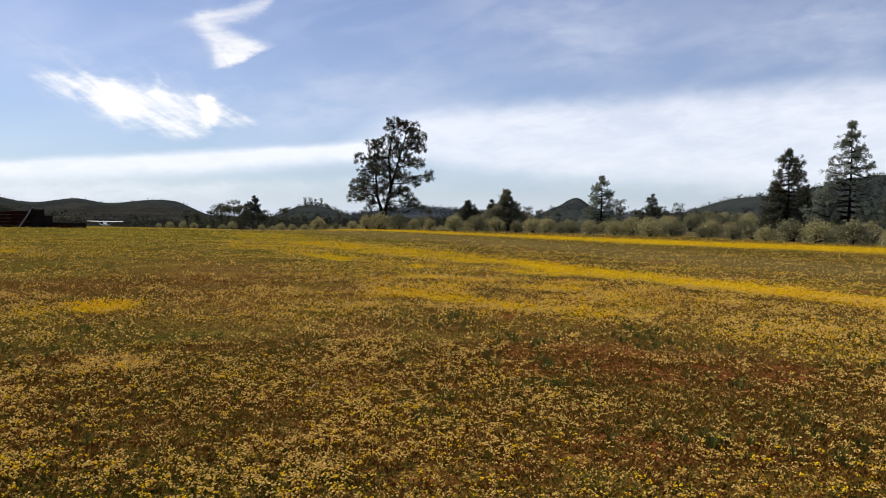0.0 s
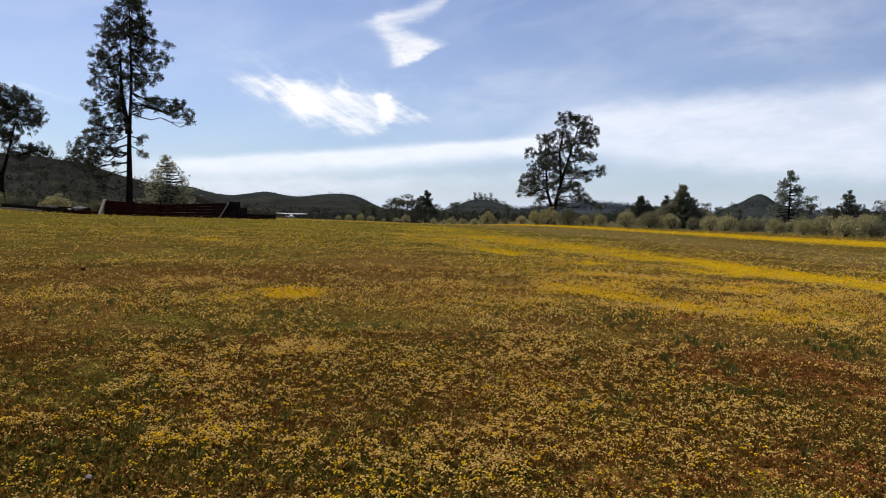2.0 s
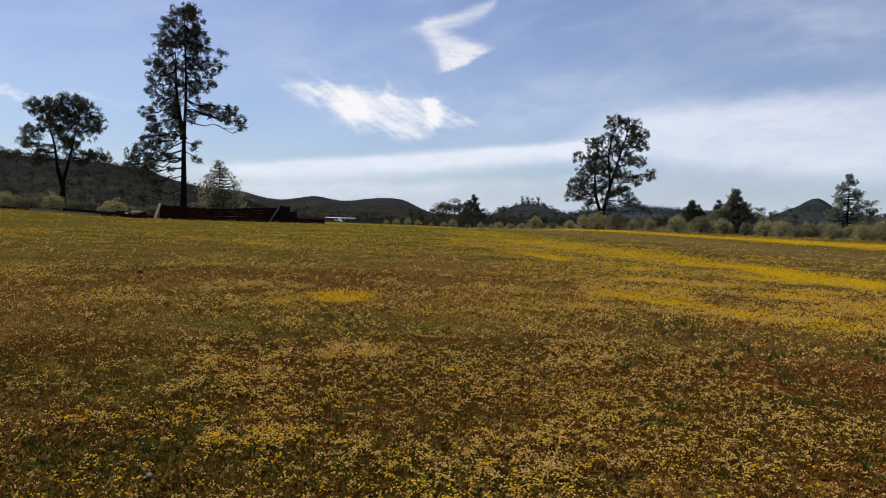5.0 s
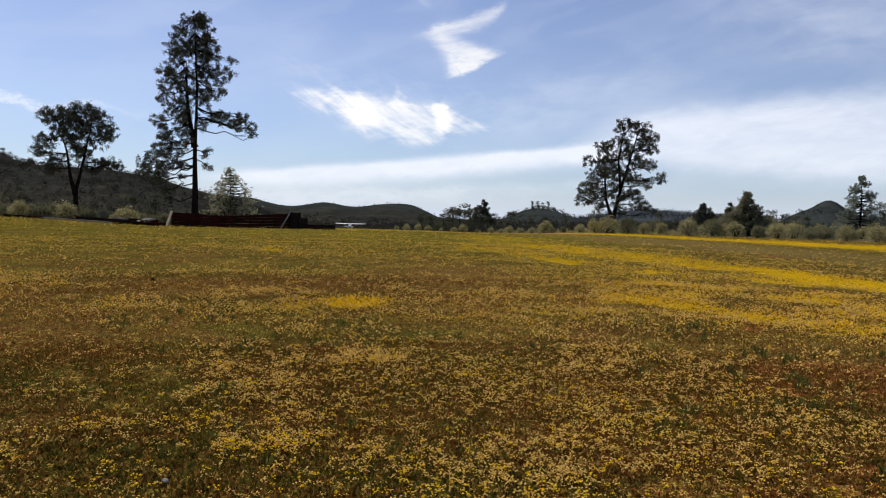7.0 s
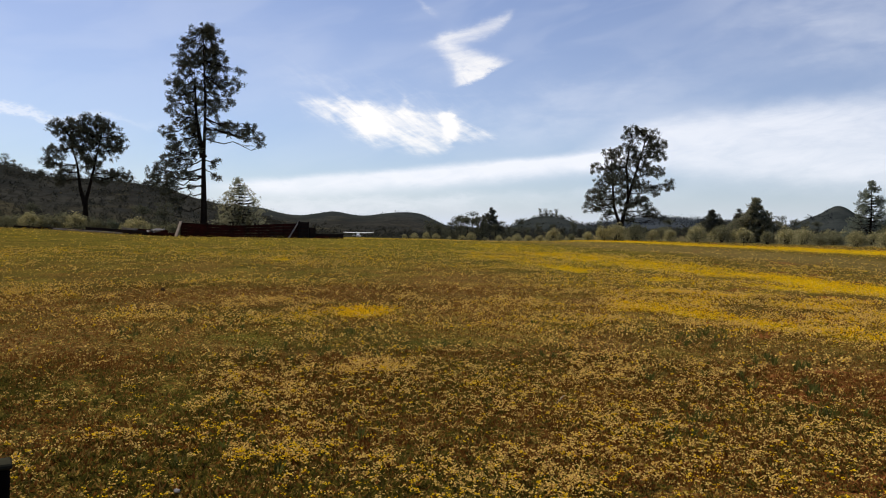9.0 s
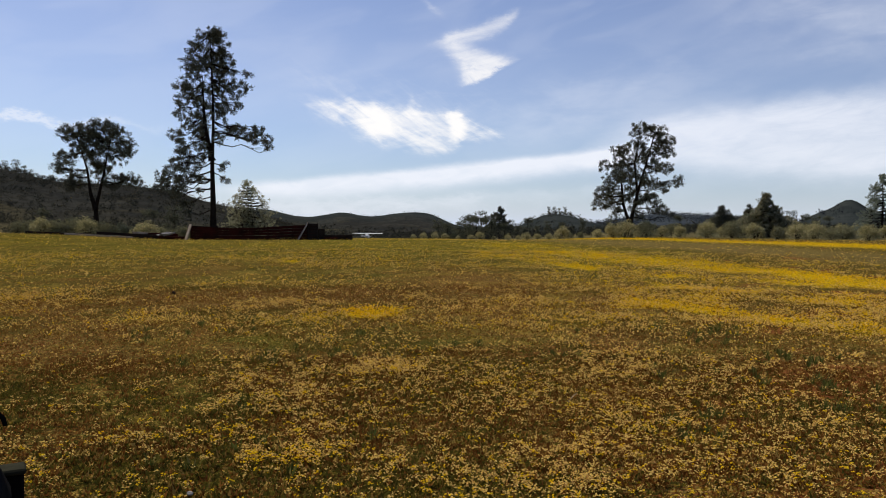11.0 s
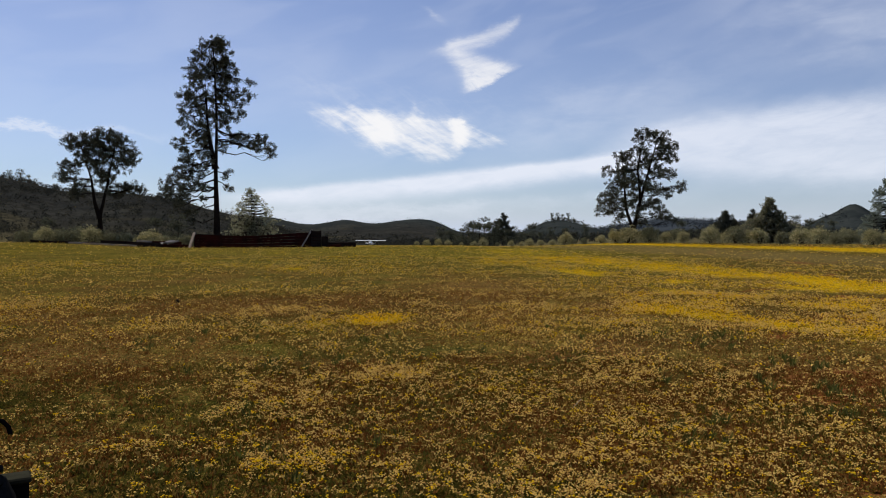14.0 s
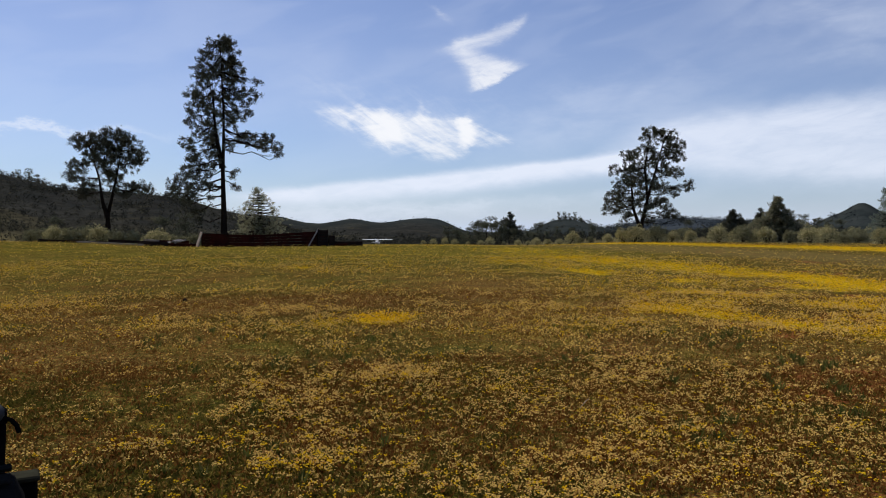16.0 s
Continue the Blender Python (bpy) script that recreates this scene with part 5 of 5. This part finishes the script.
for k in range(22):
    a = TAU * k / 22
    bm = bmesh.new()
    box(bm, (0.012, 0.15, 0.04), pose(0.337 * math.cos(a), 0, 0.337 * math.sin(a), 0, -math.degrees(a), 0), 0.004)
    part("tread_lug", bm, M_TYRE, tyre)
bm = bmesh.new()
box(bm, (0.62, 0.07, 0.014), pose(-0.250, 0.17, 0.606, 0, 0, 0), 0.004)
part("rack_plate", bm, M_OLIVE, quad, "flat olive rack plate")
bm = bmesh.new()
box(bm, (0.60, 0.05, 0.12), pose(-0.245, 0.175, 0.538, 0, 0, 0), 0.006)
part("rack_side", bm, M_BLACK, quad)
bm = bmesh.new()
box(bm, (0.50, 0.8, 0.26), pose(-0.46, 0.45, 0.42, 0, 0, 0), 0.05)
part("body", bm, M_OLIVE, quad)
part("steering_column", tube_bm([(-0.045, 0.12, 0.50), (-0.04, 0.10, 0.66), (-0.035, 0.08, 0.78)], 0.026, 12), M_BLACK, quad)
bar_ob = part("handlebar", tube_bm([(-0.62, 0.10, 0.80), (-0.3, 0.06, 0.79), (-0.02, 0.05, 0.785)], 0.016, 12), M_BLACK, quad)
bar_ob.location = (-0.013, 0, 0.024)
part("grip_cap", loft([(-0.16, 0.045, 0.765, 0.80, 0.8), (-0.1, 0.05, 0.76, 0.806, 0.8), (-0.04, 0.048, 0.76, 0.806, 0.8), (-0.008, 0.03, 0.765, 0.80, 0.9), (0.0, 0.012, 0.775, 0.79, 1.0)], 14), M_GREYCAP, bar_ob, "grey rounded grip cap")
part("brake_lever", tube_bm([(-0.06, 0.03, 0.765), (-0.01, 0.02, 0.765), (0.012, 0.02, 0.760), (0.024, 0.02, 0.745), (0.028, 0.02, 0.728)], 0.0052, 8), M_BLACK, bar_ob)
bm = bmesh.new()
box(bm, (0.09, 0.05, 0.04), pose(-0.04, 0.04, 0.765), 0.008)
part("lever_clamp", bm, M_BLACK, bar_ob)


# ---------------------------------------------------------------- a bleached stick in the flowers
stick_at = (-0.86, 5.05)
stick = thing("stick", (stick_at[0], stick_at[1], height(*stick_at)), "short bleached stick lying among the flowers", "stick")
part("branch", tube_bm([(-0.02, -0.02, 0.02), (0.0, 0.01, 0.045), (0.012, 0.04, 0.06), (0.025, 0.06, 0.066)], 0.003, 6), M_GREYWOOD, stick)


# ---------------------------------------------------------------- the meadow's plants
def plant_kinds(rng, kinds, blades, heads, sides, tall, head_r, dome=0.8, tilt=0.4):
    """Templates of small plants: triangles and the slot of each (0 leaf, 1 flower head, a little dome on its stem)."""
    out = []
    for _ in range(kinds):
        tris, slots = [], []
        for _ in range(blades):
            a, lean = rng.uniform(0, TAU), rng.uniform(0.1, 0.8)
            root = np.array([math.cos(a), math.sin(a), 0]) * rng.uniform(0.0, 0.6) * tall + np.array([0, 0, rng.uniform(-0.05, 0.35) * tall])
            b = a + rng.normal() * 1.0
            tip = root + np.array([math.cos(b) * lean, math.sin(b) * lean, rng.uniform(0.15, 0.8)]) * tall * rng.uniform(0.3, 0.6)
            side = np.array([-math.sin(b), math.cos(b), rng.normal() * 0.5]) * tall * rng.uniform(0.06, 0.15)
            tris.append((root - side, root + side, tip))
            slots.append(0)
        a, q, h = rng.uniform(0, TAU), rng.uniform(0.05, 0.4) * tall, tall * rng.uniform(0.75, 1.1)
        for _ in range(heads):
            c = np.array([math.cos(a) * q, math.sin(a) * q, h]) + rng.normal(size=3) * head_r * (1.9, 1.9, 0.8)
            n = np.array([rng.normal() * tilt, rng.normal() * tilt, 1.0])
            n /= np.linalg.norm(n)
            u = np.cross(n, (1.0, 0.2, 0))
            u /= np.linalg.norm(u)
            v = np.cross(n, u)
            r = head_r * rng.uniform(0.7, 1.25)
            b = rng.uniform(0, TAU)
            ring = [c + r * (math.cos(b + TAU * k / sides) * u + math.sin(b + TAU * k / sides) * v) for k in range(sides)]
            for k in range(sides):
                tris.append((c + n * r * dome, ring[k], ring[(k + 1) % sides]))
                slots.append(1)
        out.append((np.array(tris), np.array(slots)))
    return out


def sow(name, label, seed, r0, r1, density, templates, scale, soft, az0=-36.0, az1=56.0):
    """Plants over a ring of the meadow: bloom and bare soil decide which kind grows where."""
    rng = np.random.default_rng(seed)
    n = int(density * 0.5 * radians(az1 - az0) * (r1 ** 2 - r0 ** 2))
    a, r = np.radians(rng.uniform(az0, az1, n)), np.sqrt(rng.uniform(r0 ** 2, r1 ** 2, n))
    x, y = -np.sin(a) * r, np.cos(a) * r
    gold, bare = covers(x, y)
    clump = vnoise(x / 0.22, y / 0.22, 51, 2)
    tuft = vnoise(x / 0.7, y / 0.7, 52, 2)
    dry = dryness(x, y)
    edge = np.degrees(a)
    fade = smooth(az0, az0 + 4, edge) * smooth(az1, az1 - 4, edge) * (0.3 + 0.7 * smooth(2.2, 3.0, r)) * smooth(r0, r0 + soft, r) * smooth(r1, r1 - 1.4 * soft, r)
    stand = 0.65 + 0.85 * smooth(0.3, 0.68, vnoise(x / 1.9, y / 1.5, 54, 3))
    keep = rng.uniform(size=n) < fade * stand * np.clip((0.25 + 0.2 * smooth(6, 4, np.hypot(x, y)) + 1.3 * smooth(0.35, 0.62, clump) + 0.6 * gold) * (1 - 0.8 * bare) * (1 - 0.5 * track(x, y)), 0.04, 1)
    x, y, gold, tuft, dry, bare_ = x[keep], y[keep], gold[keep], tuft[keep], dry[keep], bare[keep]
    n = len(x)
    z = land(x, y)
    # which plants flower, and in which colour
    r, az = np.hypot(x, y), bearing(x, y)
    fine = np.where(r < 9, vnoise(x / 0.13, y / 0.13, 57, 2), vnoise(x / 0.24, y / 0.3, 58, 2))
    drifts = (0.25 + 0.75 * smooth(0.36, 0.62, vnoise(x / 1.5, y / 1.2, 55, 3))) * (0.3 + 1.3 * smooth(0.40, 0.58, vnoise(x / 0.42, y / 0.42, 56, 2))) * (0.2 + 2.0 * smooth(0.45, 0.59, fine)) * (1 - 0.2 * smooth(8.5, 13, r)) * (1 - 0.62 * smooth(14, -4, az) * smooth(11, 7, r)) * (1 + 0.5 * smooth(14, 22, az) * smooth(40, 30, az) * smooth(8, 5.5, r)) * (1 - 0.65 * spot(x, y, -2.6, 5.95, 0.7, 0.4)) * (1 + 0.35 * smooth(4.5, 6, r) * smooth(10, 8, r) * smooth(2, 9, az) - 0.45 * smooth(4.2, 3.1, r) * smooth(26, 18, az) + 0.5 * smooth(24, 32, az) * smooth(6, 4.5, r))
    open_ = rng.uniform(size=n) < np.clip((0.34 + 1.3 * (tuft - 0.5)) * (0.70 + 0.2 * smooth(7, 10, r)) * drifts * (1 - bare_) * (1 - 0.75 * dry) * (1 - 0.5 * greens(x, y)) * (1 - 0.4 * smooth(34, 48, az) * smooth(5, 8, r)) * (1 - 0.5 * smooth(20, 45, np.hypot(x, y))) + 0.75 * gold, 0.04, 0.97)
    golden = rng.uniform(size=n) < (1 - 0.8 * dry) * np.clip(0.03 + 1.25 * gold ** 1.8 + 0.11 * smooth(16, 34, r) + 0.05 * smooth(18, 40, az) * smooth(16, 9, r) + 0.18 * smooth(9, 22, az) * smooth(6.5, 4.0, r), 0, 1)
    which, turn = rng.integers(0, len(templates), n), rng.uniform(0, TAU, n)
    size = scale * rng.uniform(0.6, 1.3, n) * (0.8 + 0.4 * tuft)
    lush = smooth(16, 34, np.hypot(x, y)) * smooth(-4, 10, bearing(x, y))
    rusty = rng.uniform(size=n) < np.clip(0.40 - 0.26 * lush + 0.75 * dry + 1.0 * (vnoise(x / 0.8, y / 0.8, 53, 3) - 0.5), 0.03, 0.92)
    vs, slots = [], []
    for k, (tri, slot) in enumerate(templates):
        for flowering in (True, False):
            pick = np.where((which == k) & (open_ == flowering))[0]
            use = np.ones(len(slot), bool) if flowering else slot == 0
            if not len(pick) or not use.any():
                continue
            t = tri[use]
            c, s = np.cos(turn[pick])[:, None, None], np.sin(turn[pick])[:, None, None]
            q = t[None] * size[pick][:, None, None, None]
            px = q[..., 0] * c - q[..., 1] * s + x[pick][:, None, None]
            py = q[..., 0] * s + q[..., 1] * c + y[pick][:, None, None]
            pz = q[..., 2] + z[pick][:, None, None] - 0.004
            vs.append(np.stack([px, py, pz], -1).reshape(-1, 3))
            sl = np.repeat(slot[use][None], len(pick), 0)
            sl = np.where((sl == 1) & ~golden[pick][:, None], 2, sl)
            sl = np.where((sl == 0) & (golden & (gold > 0.7) & (rng.uniform(size=n) < 0.6))[pick][:, None], 1, sl)
            sl = np.where((sl == 0) & rusty[pick][:, None], 3, sl)
            slots.append(sl.ravel())
    v, sl = np.concatenate(vs), np.concatenate(slots)
    me = fill_mesh(name, v, np.arange(len(v)).reshape(-1, 3), sl)
    for m in (M_BLADE, M_GOLD, M_CREAM, M_RUSSET):
        me.materials.append(m)
    return tagged(new(name, me), label, "wildflowers", kind="stuff")


RP = np.random.default_rng(77)
near_kinds = plant_kinds(RP, 22, 8, 5, 4, 0.057, 0.0048, 0.75, 0.5)
mid_kinds = plant_kinds(RP, 16, 4, 3, 3, 0.055, 0.0104, 0.9, 0.5)
far_kinds = plant_kinds(RP, 10, 2, 2, 3, 0.05, 0.0150, 1.0, 0.5)
edge_kinds = plant_kinds(RP, 8, 1, 2, 3, 0.05, 0.0200, 1.0, 0.6)
sow("wildflowers", "low gold and cream wildflowers over red stems", 91, 0.9, 7.6, 1750, near_kinds, 1.0, 0.8)
sow("wildflowers", "low gold and cream wildflowers over red stems", 92, 5.6, 16, 600, mid_kinds, 1.0, 1.4)
sow("wildflowers", "gold and green wildflower carpet", 93, 13, 38, 120, far_kinds, 1.05, 3.0)
sow("wildflowers", "gold and green wildflower carpet on the far meadow", 94, 32, 92, 16, edge_kinds, 1.1, 6.0)


def sow_weeds(count, seed):
    """Taller blue-green weeds that stand in loose tufts above the flowers."""
    rng = np.random.default_rng(seed)
    a, r = np.radians(rng.uniform(-31, 52, count * 6)), np.sqrt(rng.uniform(3.0 ** 2, 9.5 ** 2, count * 6))
    x, y = -np.sin(a) * r, np.cos(a) * r
    want = smooth(0.5, 0.72, vnoise(x / 0.7, y / 0.7, 81, 2)) * (0.25 + 0.75 * smooth(22, -8, np.degrees(a)))
    ok = rng.uniform(size=len(x)) < want
    x, y = x[ok][:count], y[ok][:count]
    z = land(x, y)
    n = 22
    at = np.repeat(np.c_[x, y, z], n, 0)
    b, lean, up = rng.uniform(0, TAU, len(at)), rng.uniform(0.1, 0.55, len(at)), rng.uniform(0.04, 0.09, len(at))
    base = at + np.c_[np.cos(b), np.sin(b), np.zeros(len(at))] * rng.uniform(0, 0.03, (len(at), 1))
    way = np.c_[np.cos(b) * lean, np.sin(b) * lean, np.ones(len(at))]
    side = np.c_[-np.sin(b), np.cos(b), np.zeros(len(at))] * 0.0042
    mid, tip = base + way * (up * 0.55)[:, None], base + way * up[:, None] + np.c_[np.cos(b), np.sin(b), np.zeros(len(at))] * (up * 0.25)[:, None]
    v = np.stack([base, mid + side, tip, mid - side], 1).reshape(-1, 3)
    me = fill_mesh("weeds", v, np.arange(len(v)).reshape(-1, 4))
    me.materials.append(M_WEED)
    return tagged(new("weeds", me), "blue green weeds standing in tufts among the flowers", "weeds", kind="stuff")


sow_weeds(240, 95)
